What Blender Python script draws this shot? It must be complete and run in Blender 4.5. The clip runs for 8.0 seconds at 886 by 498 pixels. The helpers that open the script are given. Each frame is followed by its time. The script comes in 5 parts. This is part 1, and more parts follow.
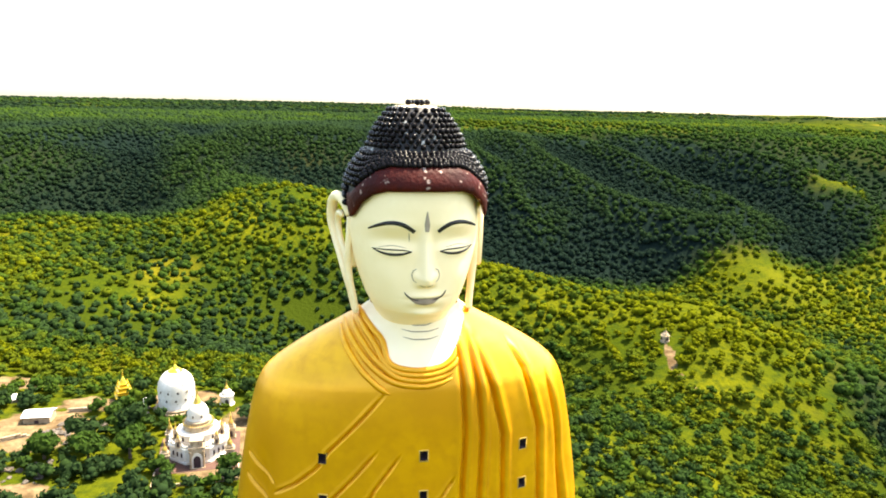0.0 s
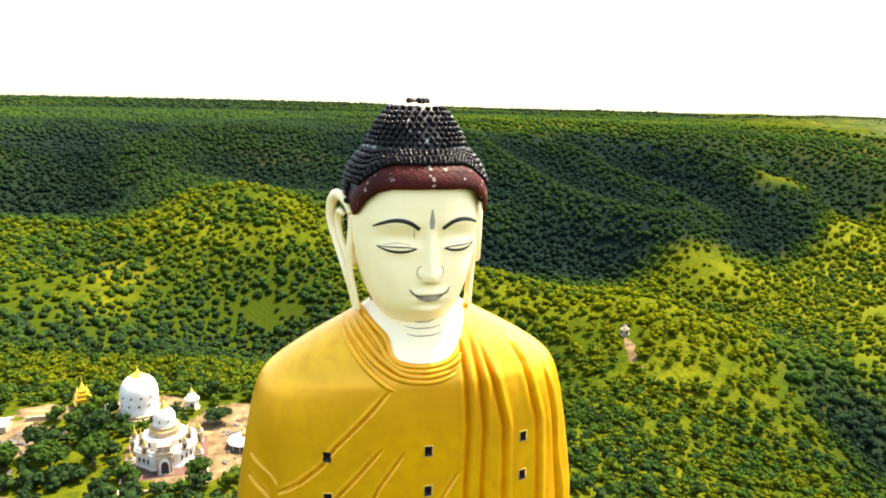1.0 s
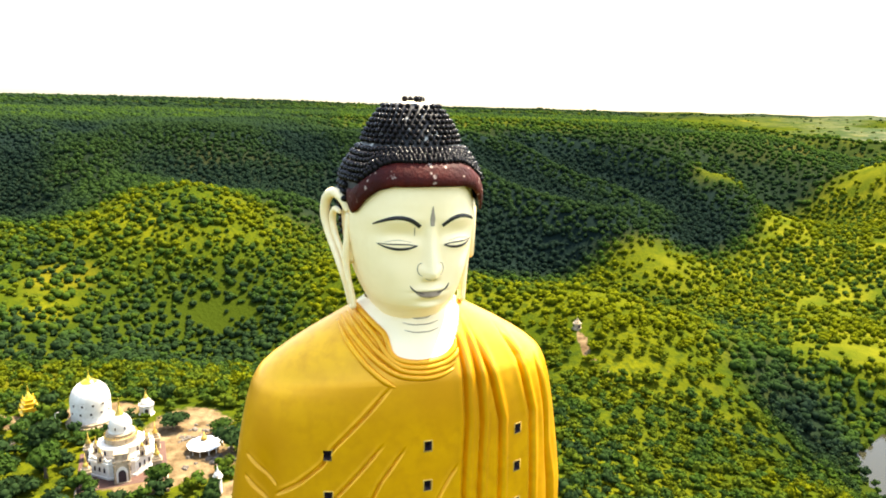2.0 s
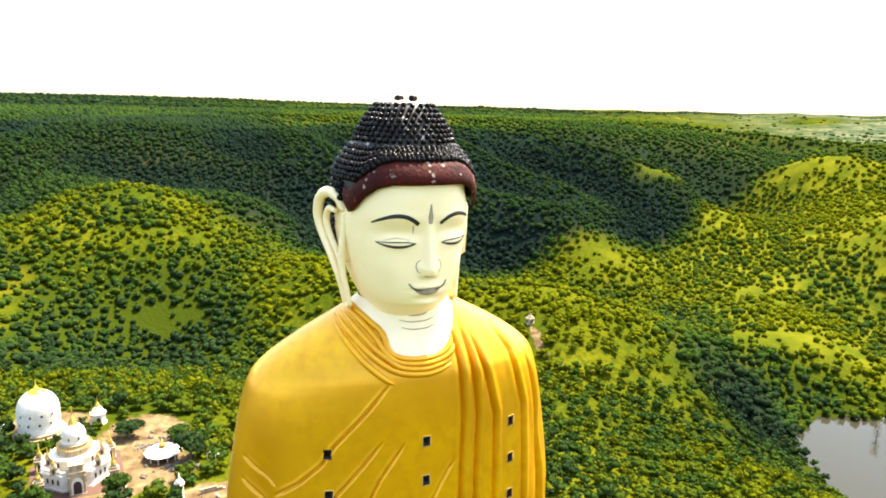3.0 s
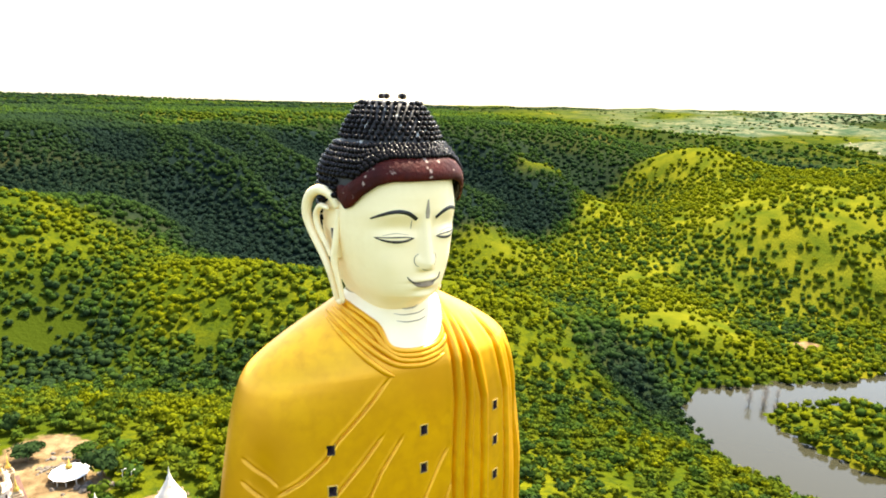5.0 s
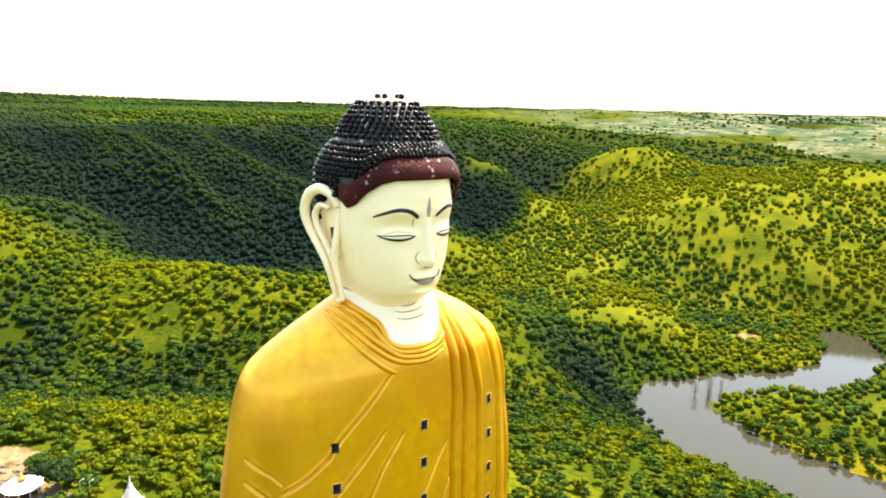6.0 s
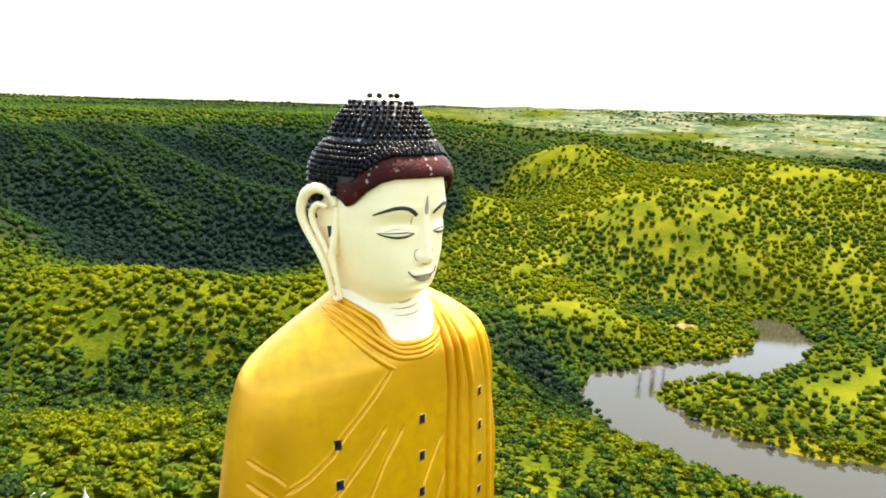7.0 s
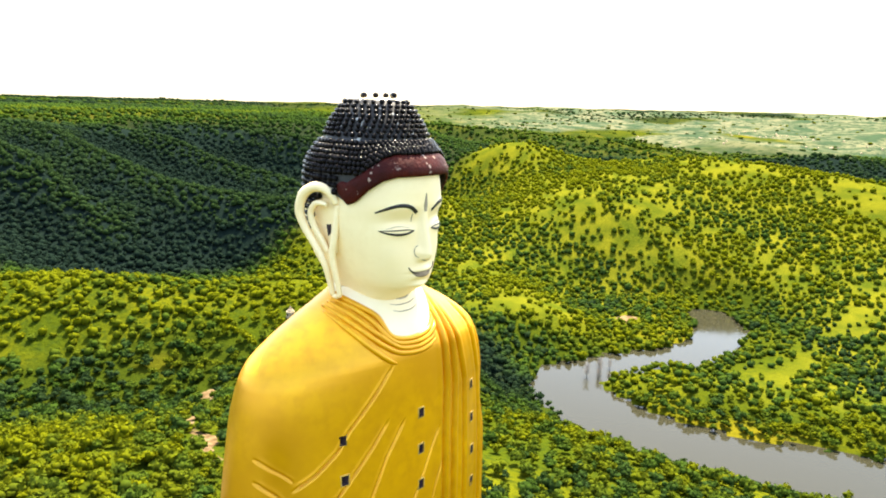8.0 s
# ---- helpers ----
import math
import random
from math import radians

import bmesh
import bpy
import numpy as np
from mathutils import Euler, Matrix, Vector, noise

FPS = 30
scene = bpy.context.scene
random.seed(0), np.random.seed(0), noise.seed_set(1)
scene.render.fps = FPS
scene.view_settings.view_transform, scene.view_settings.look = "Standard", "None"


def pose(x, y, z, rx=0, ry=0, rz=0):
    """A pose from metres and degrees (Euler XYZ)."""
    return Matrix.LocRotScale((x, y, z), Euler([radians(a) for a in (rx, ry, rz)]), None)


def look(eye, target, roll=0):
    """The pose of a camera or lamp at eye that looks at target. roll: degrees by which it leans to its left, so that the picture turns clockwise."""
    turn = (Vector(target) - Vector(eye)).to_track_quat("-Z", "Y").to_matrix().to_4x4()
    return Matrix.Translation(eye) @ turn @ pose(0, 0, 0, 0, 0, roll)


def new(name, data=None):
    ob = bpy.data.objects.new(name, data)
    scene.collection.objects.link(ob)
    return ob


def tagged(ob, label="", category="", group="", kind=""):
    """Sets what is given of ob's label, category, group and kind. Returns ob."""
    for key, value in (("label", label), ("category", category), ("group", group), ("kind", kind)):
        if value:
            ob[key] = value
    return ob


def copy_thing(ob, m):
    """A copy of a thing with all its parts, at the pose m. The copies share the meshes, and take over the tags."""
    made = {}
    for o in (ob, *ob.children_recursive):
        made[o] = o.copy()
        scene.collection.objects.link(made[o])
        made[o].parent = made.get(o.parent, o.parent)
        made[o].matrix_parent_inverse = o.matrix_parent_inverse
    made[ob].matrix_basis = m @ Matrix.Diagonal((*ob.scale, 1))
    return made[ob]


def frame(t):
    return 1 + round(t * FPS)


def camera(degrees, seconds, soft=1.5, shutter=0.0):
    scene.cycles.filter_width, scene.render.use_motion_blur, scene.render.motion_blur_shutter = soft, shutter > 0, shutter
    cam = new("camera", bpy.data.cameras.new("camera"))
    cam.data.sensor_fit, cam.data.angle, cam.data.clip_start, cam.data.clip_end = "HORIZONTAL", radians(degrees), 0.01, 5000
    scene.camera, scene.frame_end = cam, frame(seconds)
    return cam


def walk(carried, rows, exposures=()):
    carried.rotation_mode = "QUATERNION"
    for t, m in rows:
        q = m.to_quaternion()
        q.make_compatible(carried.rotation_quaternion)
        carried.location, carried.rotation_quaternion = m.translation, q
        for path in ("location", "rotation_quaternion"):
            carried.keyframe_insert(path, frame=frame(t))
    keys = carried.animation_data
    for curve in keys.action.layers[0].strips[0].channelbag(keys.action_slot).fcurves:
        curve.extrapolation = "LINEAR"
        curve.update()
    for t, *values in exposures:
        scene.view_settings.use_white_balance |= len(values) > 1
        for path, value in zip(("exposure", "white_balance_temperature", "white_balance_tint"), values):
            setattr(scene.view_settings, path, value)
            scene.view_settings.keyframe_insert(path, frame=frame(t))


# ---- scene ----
cam = camera(64.6, 8.0, soft=1.85)
PATH = [
    (0, (0.763, 2.98, 119.1), (0.71, 4.939, 118.699), 1.1),
    (0.5, (-1.465, 2.668, 119.067), (-1.448, 4.627, 118.664), 1.2),
    (1, (-3.557, 2.361, 119.022), (-3.477, 4.318, 118.619), 1.1),
    (1.5, (-5.96, 2.125, 118.966), (-5.801, 4.078, 118.562), 1.2),
    (2.8, (-12.119, 1.91, 118.944), (-11.754, 3.834, 118.537), 1.2),
    (3, (-13.112, 1.912, 118.944), (-12.714, 3.829, 118.537), 1.2),
    (3.5, (-15.753, 1.972, 118.951), (-15.267, 3.869, 118.544), 1.2),
    (4, (-18.212, 2.094, 118.954), (-17.649, 3.969, 118.546), 1.2),
    (4.5, (-20.877, 2.373, 118.933), (-20.232, 4.222, 118.524), 1.3),
    (4.7, (-21.923, 2.516, 118.928), (-21.246, 4.352, 118.518), 1.2),
    (6, (-28.598, 3.713, 118.843), (-27.729, 5.467, 118.435), 1.3),
    (6.5, (-31.411, 4.43, 118.824), (-30.461, 6.142, 118.415), 1.4),
    (7, (-33.98, 5.211, 118.83), (-32.957, 6.88, 118.421), 1.3),
    (7.5, (-36.78, 6.166, 118.84), (-35.679, 7.785, 118.43), 1.3),
    (8, (-39.44, 7.023, 118.821), (-38.274, 8.595, 118.411), 1.3),
]
walk(cam, [(t, look(eye, target, roll)) for t, eye, target, roll in PATH], exposures=[(0, 2.35, 7300, 8), (8, 2.5, 7300, 8)])

# ---- world, sun, exposure ----
SUN_AZ, SUN_EL = radians(52), radians(62)      # azimuth clockwise from +y
sun_way = Vector((math.sin(SUN_AZ) * math.cos(SUN_EL), math.cos(SUN_AZ) * math.cos(SUN_EL), math.sin(SUN_EL)))
world = bpy.data.worlds.new("sky")
scene.world = world
world.use_nodes = True
wn = world.node_tree.nodes
sky = wn.new("ShaderNodeTexSky")
sky.sky_type, sky.sun_disc = "NISHITA", False
sky.sun_elevation, sky.sun_rotation = SUN_EL, SUN_AZ
sky.air_density, sky.dust_density, sky.ozone_density = 1.0, 2.0, 1.0
wn["Background"].inputs["Strength"].default_value = 0.15
world.node_tree.links.new(sky.outputs[0], wn["Background"].inputs["Color"])
sun_data = bpy.data.lights.new("sun", "SUN")
sun_data.energy, sun_data.angle, sun_data.color = 4.2, radians(0.6), (1.0, 0.94, 0.82)
sun = new("sun", sun_data)
sun.matrix_world = look((0, 0, 400), Vector((0, 0, 400)) - sun_way)


# ---- materials ----
def material(name, color, rough=0.8, metal=0.0, dark=None, scale=1.0, fine=8.0, bump=0.2, translucent=0.0, spots=None, spot_at=0.62, tint=None, spec=0.4, dist=0.1, ior=1.5):
    """Two noises mix color and dark; spots add worn patches; the finer noise gives relief."""
    m = bpy.data.materials.new(name)
    m.use_nodes = True
    nt = m.node_tree
    N, L = nt.nodes, nt.links
    bsdf = N["Principled BSDF"]
    pos = N.new("ShaderNodeNewGeometry").outputs["Position"]
    def noise_at(s, detail=4.0):
        n = N.new("ShaderNodeTexNoise")
        n.inputs["Scale"].default_value, n.inputs["Detail"].default_value = s, detail
        L.new(pos, n.inputs["Vector"])
        return n.outputs["Fac"]
    def ramp(src, lo, hi):
        r = N.new("ShaderNodeMapRange")
        r.inputs["From Min"].default_value, r.inputs["From Max"].default_value = lo, hi
        L.new(src, r.inputs["Value"])
        return r.outputs["Result"]
    def mix(f, a, b):
        x = N.new("ShaderNodeMix")
        x.data_type = "RGBA"
        if isinstance(f, float):
            x.inputs["Factor"].default_value = f
        else:
            L.new(f, x.inputs["Factor"])
        for s, k in ((a, "A"), (b, "B")):
            sock = [i for i in x.inputs if i.name == k and i.type == "RGBA"][0]
            if isinstance(s, tuple):
                sock.default_value = (*s, 1)
            else:
                L.new(s, sock)
        return [o for o in x.outputs if o.type == "RGBA"][0]
    dark = dark or tuple(c * 0.7 for c in color)
    big, small = noise_at(scale), noise_at(fine, 6.0)
    col = mix(ramp(big, 0.35, 0.65), dark, color)
    col = mix(ramp(small, 0.42, 0.85), col, dark)
    if tint:
        at = N.new("ShaderNodeAttribute")
        at.attribute_name = "tint"
        col = mix(ramp(at.outputs["Fac"], 0.0, 0.5), dark, tint)
        col = mix(ramp(at.outputs["Fac"], 0.5, 1.0), col, color)
        col = mix(ramp(small, 0.5, 1.1), col, dark)
    if spots:
        col = mix(ramp(noise_at(fine * 0.6, 8.0), spot_at, spot_at + 0.05), col, spots)
    L.new(col, bsdf.inputs["Base Color"])
    bsdf.inputs["Roughness"].default_value, bsdf.inputs["Metallic"].default_value = rough, metal
    bsdf.inputs["Specular IOR Level"].default_value = spec
    bsdf.inputs["IOR"].default_value = ior
    if bump:
        b = N.new("ShaderNodeBump")
        b.inputs["Strength"].default_value, b.inputs["Distance"].default_value = bump, dist
        L.new(small, b.inputs["Height"])
        L.new(b.outputs[0], bsdf.inputs["Normal"])
    if translucent:
        tr = N.new("ShaderNodeBsdfTranslucent")
        L.new(col, tr.inputs["Color"])
        ms = N.new("ShaderNodeMixShader")
        ms.inputs[0].default_value = translucent
        L.new(bsdf.outputs[0], ms.inputs[1])
        L.new(tr.outputs[0], ms.inputs[2])
        L.new(ms.outputs[0], N["Material Output"].inputs["Surface"])
    return m


gold_robe = material("gold_paint", (0.86, 0.425, 0.004), 0.37, 0.5, (0.66, 0.29, 0.003), 0.10, 0.9, 0.12, spec=0.7, dist=0.05)
skin_paint = material("cream_paint", (0.97, 0.78, 0.47), 0.5, 0.0, (0.91, 0.71, 0.40), 0.15, 1.5, 0.06, dist=0.04)
black_hair = material("black_gloss_paint", (0.005, 0.004, 0.004), 0.2, 0.0, (0.008, 0.006, 0.006), 0.8, 5.0, 0.15, spec=0.5, ior=1.16)
hair_base = material("worn_black_plaster", (0.010, 0.008, 0.008), 0.6, 0.0, (0.02, 0.018, 0.016), 0.5, 2.2, 0.3, spots=(0.45, 0.42, 0.38), spot_at=0.6)
maroon = material("maroon_paint", (0.060, 0.005, 0.002), 0.6, 0.0, (0.028, 0.003, 0.002), 0.5, 2.5, 0.5, spec=0.12, spots=(0.32, 0.22, 0.18), spot_at=0.63, dist=0.2)
line_black = material("black_line_paint", (0.012, 0.010, 0.009), 0.5, 0.0, None, 1.0, 6.0, 0.1)
line_grey = material("faded_grey_paint", (0.34, 0.27, 0.19), 0.6, 0.0, (0.26, 0.20, 0.14), 1.0, 3.0, 0.1)
lip_paint = material("faded_brown_lip_paint", (0.30, 0.22, 0.15), 0.55, 0.0, (0.22, 0.15, 0.10), 0.8, 3.0, 0.1)
plaster_top = material("pale_bare_plaster", (0.93, 0.79, 0.56), 0.7, 0.0, (0.84, 0.69, 0.43), 0.3, 1.2, 0.15)
dark_inside = material("dark_interior", (0.035, 0.018, 0.02), 0.9, 0.0, None, 1.0, 4.0, 0.0)
frame_gold = material("pale_gold_frame", (0.62, 0.38, 0.06), 0.5, 0.0, None, 1.0, 4.0, 0.1)
white_wash = material("whitewash", (0.68, 0.64, 0.56), 0.8, 0.0, (0.52, 0.46, 0.37), 0.25, 1.6, 0.25, spots=(0.33, 0.27, 0.2), spot_at=0.64)
old_wash = material("weathered_cream_stucco", (0.42, 0.33, 0.21), 0.85, 0.0, (0.24, 0.17, 0.10), 0.4, 1.5, 0.4, spots=(0.13, 0.09, 0.05), spot_at=0.6)
bronze_gold = material("dull_gold_leaf", (0.70, 0.46, 0.08), 0.35, 0.6, (0.42, 0.27, 0.06), 0.6, 3.0, 0.3)
bright_gold = material("bright_gold_leaf", (0.85, 0.60, 0.06), 0.28, 0.7, (0.7, 0.46, 0.04), 0.6, 3.0, 0.2)
brick_floor = material("red_brown_paving", (0.10, 0.045, 0.03), 0.85, 0.0, (0.055, 0.026, 0.018), 0.3, 2.0, 0.4)
tin_roof = material("white_sheet_roof", (0.78, 0.77, 0.74), 0.5, 0.0, (0.6, 0.58, 0.54), 0.3, 2.0, 0.2)
stone = material("grey_rubble_stone", (0.13, 0.105, 0.08), 0.9, 0.0, (0.06, 0.048, 0.036), 0.5, 3.0, 0.6)
bark = material("bark", (0.12, 0.085, 0.055), 0.9, 0.0, (0.07, 0.05, 0.03), 0.8, 6.0, 0.5)
dead_wood = material("bleached_dead_wood", (0.22, 0.19, 0.15), 0.9, 0.0, (0.13, 0.11, 0.09), 0.8, 6.0, 0.4)
# the dark end also carries the valley's cloud shade and bluish haze
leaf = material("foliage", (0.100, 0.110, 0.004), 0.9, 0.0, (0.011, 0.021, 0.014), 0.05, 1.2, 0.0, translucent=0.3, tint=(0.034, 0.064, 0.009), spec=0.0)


def ground_material():
    m = bpy.data.materials.new("grass_and_earth")
    m.use_nodes = True
    nt = m.node_tree
    N, L = nt.nodes, nt.links
    bsdf = N["Principled BSDF"]
    pos = N.new("ShaderNodeNewGeometry").outputs["Position"]
    def noise_at(s, d=6.0):
        n = N.new("ShaderNodeTexNoise")
        n.inputs["Scale"].default_value, n.inputs["Detail"].default_value = s, d
        L.new(pos, n.inputs["Vector"])
        return n.outputs["Fac"]
    def ramp(src, lo, hi):
        r = N.new("ShaderNodeMapRange")
        r.inputs["From Min"].default_value, r.inputs["From Max"].default_value = lo, hi
        L.new(src, r.inputs["Value"])
        return r.outputs["Result"]
    def mix(f, a, b):
        x = N.new("ShaderNodeMix")
        x.data_type = "RGBA"
        L.new(f, x.inputs["Factor"])
        for s, k in ((a, "A"), (b, "B")):
            sock = [i for i in x.inputs if i.name == k and i.type == "RGBA"][0]
            if isinstance(s, tuple):
                sock.default_value = (*s, 1)
            else:
                L.new(s, sock)
        return [o for o in x.outputs if o.type == "RGBA"][0]
    def math_node(op, a, b):
        x = N.new("ShaderNodeMath")
        x.operation = op
        for s, i in ((a, 0), (b, 1)):
            if isinstance(s, float):
                x.inputs[i].default_value = s
            else:
                L.new(s, x.inputs[i])
        return x.outputs[0]
    def attribute(n):
        at = N.new("ShaderNodeAttribute")
        at.attribute_name = n
        return at.outputs["Fac"]
    grass = mix(ramp(noise_at(0.02), 0.42, 0.68), (0.032, 0.044, 0.003), (0.078, 0.080, 0.004))
    grass = mix(ramp(noise_at(0.35), 0.45, 0.75), grass, (0.016, 0.028, 0.004))
    # grass is darker in hollows and on the hills to the west
    grass = mix(ramp(attribute("dark_grass"), 0.45, 0.9), grass, (0.022, 0.032, 0.003))
    grass = mix(ramp(noise_at(0.009, 3.0), 0.60, 0.70), grass, (0.100, 0.086, 0.006))
    # brighter, yellower grass on the slopes east of the river
    grass = mix(attribute("east_slope"), grass, mix(ramp(noise_at(0.045), 0.36, 0.62), (0.042, 0.056, 0.005), (0.100, 0.098, 0.007)))
    # ground under the valley trees, darkened and blued for cloud shade and haze
    shaded_floor = mix(ramp(noise_at(0.11), 0.35, 0.7), (0.005, 0.010, 0.008), (0.008, 0.014, 0.011))
    col = mix(attribute("forest_shade"), grass, shaded_floor)
    soil = mix(ramp(noise_at(0.25), 0.35, 0.65), (0.075, 0.048, 0.024), (0.18, 0.125, 0.066))
    edge = math_node("ADD", attribute("soil"), math_node("MULTIPLY", math_node("SUBTRACT", noise_at(0.22), 0.5), 0.9))
    col = mix(ramp(edge, 0.42, 0.55), col, soil)
    # field colours, paled and greyed to take in the haze of distance
    hazy_farm = mix(ramp(noise_at(0.011, 8.0), 0.40, 0.60), (0.030, 0.050, 0.026), (0.105, 0.105, 0.060))
    hazy_farm = mix(ramp(noise_at(0.05, 4.0), 0.52, 0.60), hazy_farm, (0.022, 0.040, 0.022))
    col = mix(attribute("hazy_field"), col, hazy_farm)
    L.new(col, bsdf.inputs["Base Color"])
    bsdf.inputs["Roughness"].default_value = 0.95
    bsdf.inputs["Specular IOR Level"].default_value = 0.0
    b = N.new("ShaderNodeBump")
    b.inputs["Strength"].default_value, b.inputs["Distance"].default_value = 0.7, 1.2
    L.new(noise_at(0.5), b.inputs["Height"])
    L.new(b.outputs[0], bsdf.inputs["Normal"])
    return m


def water_material():
    m = bpy.data.materials.new("still_lake_water")
    m.use_nodes = True
    N, L = m.node_tree.nodes, m.node_tree.links
    bsdf = N["Principled BSDF"]
    bsdf.inputs["Base Color"].default_value = (0.023, 0.022, 0.013, 1)
    bsdf.inputs["Roughness"].default_value = 0.06
    bsdf.inputs["IOR"].default_value = 1.33
    bsdf.inputs["Specular IOR Level"].default_value = 0.2
    n = N.new("ShaderNodeTexNoise")
    n.inputs["Scale"].default_value, n.inputs["Detail"].default_value = 0.6, 4.0
    L.new(N.new("ShaderNodeNewGeometry").outputs["Position"], n.inputs["Vector"])
    b = N.new("ShaderNodeBump")
    b.inputs["Strength"].default_value, b.inputs["Distance"].default_value = 0.12, 0.12
    L.new(n.outputs["Fac"], b.inputs["Height"])
    L.new(b.outputs[0], bsdf.inputs["Normal"])
    return m


# ---- helpers of this scene ----
def mesh_of(name, verts, faces, mats=(), index=None, smooth=False):
    me = bpy.data.meshes.new(name)
    me.from_pydata([tuple(v) for v in verts], [], [tuple(f) for f in faces])
    for m in mats:
        me.materials.append(m)
    if index is not None:
        me.polygons.foreach_set("material_index", np.asarray(index, dtype=np.int32))
    if smooth:
        me.polygons.foreach_set("use_smooth", np.ones(len(me.polygons), dtype=bool))
    me.update()
    return me


def tri_mesh(name, verts, tris, mat, smooth=False, attributes=()):
    """A large triangle mesh straight from arrays."""
    me = bpy.data.meshes.new(name)
    nv, nf = len(verts), len(tris)
    me.vertices.add(nv)
    me.vertices.foreach_set("co", np.ascontiguousarray(verts, dtype=np.float32).ravel())
    me.loops.add(nf * 3)
    me.loops.foreach_set("vertex_index", np.ascontiguousarray(tris, dtype=np.int32).ravel())
    me.polygons.add(nf)
    me.polygons.foreach_set("loop_start", np.arange(0, nf * 3, 3, dtype=np.int32))
    me.materials.append(mat)
    if smooth:
        me.polygons.foreach_set("use_smooth", np.ones(nf, dtype=bool))
    for key, values in attributes:
        at = me.attributes.new(key, "FLOAT", "POINT")
        at.data.foreach_set("value", np.ascontiguousarray(values, dtype=np.float32))
    me.update(calc_edges=True)
    me.validate()
    return me


def part(name, bm, mat, parent, label="", smooth=False):
    """Links a bmesh (or mesh) as one mesh object under a thing or part."""
    if isinstance(bm, bmesh.types.BMesh):
        me = bpy.data.meshes.new(name)
        bm.to_mesh(me)
        bm.free()
        me.materials.append(mat)
        if smooth:
            me.polygons.foreach_set("use_smooth", np.ones(len(me.polygons), dtype=bool))
    else:
        me = bm
    ob = new(name, me)
    ob.parent = parent
    if label:
        tagged(ob, label)
    return ob


def thing(name, x, y, z, turn=0, label="", category="", group="", kind=""):
    ob = new(name)
    ob.matrix_basis = pose(x, y, z, 0, 0, turn)
    return tagged(ob, label, category, group, kind)


def lathe(profile, seg=24, bm=None, at=(0, 0, 0), turn=0.0, squash=1.0):
    """A body of revolution from (radius, height) pairs."""
    bm = bm or bmesh.new()
    rings = []
    for r, z in profile:
        if r < 1e-4:
            rings.append([bm.verts.new((at[0], at[1], at[2] + z))])
        else:
            rings.append([bm.verts.new((at[0] + r * math.cos(turn + 2 * math.pi * i / seg), at[1] + squash * r * math.sin(turn + 2 * math.pi * i / seg), at[2] + z)) for i in range(seg)])
    for a, b in zip(rings, rings[1:]):
        for i in range(seg):
            j = (i + 1) % seg
            if len(a) == 1 and len(b) == 1:
                continue
            if len(a) == 1:
                bm.faces.new((a[0], b[j], b[i]))
            elif len(b) == 1:
                bm.faces.new((a[i], a[j], b[0]))
            else:
                bm.faces.new((a[i], a[j], b[j], b[i]))
    for ring, flip in ((rings[0], True), (rings[-1], False)):
        if len(ring) > 2:
            bm.faces.new(ring[::-1] if flip else ring)
    return bm


def box(sx, sy, sz, bm=None, at=(0, 0, 0), turn=0.0, bevel=0.0):
    """A box standing on z = at[2]."""
    own = bmesh.new()
    bmesh.ops.create_cube(own, size=1, matrix=Matrix.Translation(at) @ Matrix.Rotation(turn, 4, "Z") @ Matrix.Translation((0, 0, sz / 2)) @ Matrix.Diagonal((sx, sy, sz, 1)))
    if bevel:
        bmesh.ops.bevel(own, geom=own.edges[:], offset=bevel, segments=1, affect="EDGES")
    if bm is None:
        return own
    tmp = bpy.data.meshes.new("tmp")
    own.to_mesh(tmp)
    own.free()
    bm.from_mesh(tmp)
    bpy.data.meshes.remove(tmp)
    return bm


def lattice(seed):
    return np.random.RandomState(seed).rand(256, 256)


LATTICES = [lattice(k) for k in range(6)]


def value_noise(x, y, size, k=0):
    """Smooth noise from 0 to 1 with lumps of that size in metres."""
    t = LATTICES[k % 6]
    fx, fy = x / size + 71.3 * k, y / size + 37.7 * k
    ix, iy = np.floor(fx).astype(int), np.floor(fy).astype(int)
    u, v = fx - ix, fy - iy
    u, v = u * u * (3 - 2 * u), v * v * (3 - 2 * v)
    a, b = t[ix % 256, iy % 256], t[(ix + 1) % 256, iy % 256]
    c, d = t[ix % 256, (iy + 1) % 256], t[(ix + 1) % 256, (iy + 1) % 256]
    return (a * (1 - u) + b * u) * (1 - v) + (c * (1 - u) + d * u) * v


def step(x, lo, hi):
    t = np.clip((x - lo) / (hi - lo), 0, 1)
    return t * t * (3 - 2 * t)


# ---- the lie of the land ----
LAKE_Z = -27.2
RIVER = [(470, -130, 40), (330, 20, 40), (275, 82, 44), (237, 135, 40), (219, 165, 36), (210, 205, 38), (218, 243, 36), (236, 259, 28), (285, 251, 23), (317, 241, 24), (349, 242, 26), (385, 258, 30), (402, 282, 26)]
NEAR_HILLS = [(-60, 170, 110, 16), (-190, 230, 110, 12), (60, 180, 100, 4), (50, 320, 90, 17), (150, 180, 80, 8), (150, 320, 80, 10), (-60, 420, 80, 5), (-190, 400, 100, -21),
              (-80, 520, 90, -7), (-200, 720, 130, 44), (60, 720, 130, -21), (60, 920, 160, -32), (200, 560, 80, 30), (310, 430, 80, 6), (480, 460, 90, 21), (600, 290, 120, 14),
              (620, 760, 110, 54), (790, 560, 150, 41), (810, 340, 150, 39), (330, 180, 120, -11), (15, 395, 55, 12)]
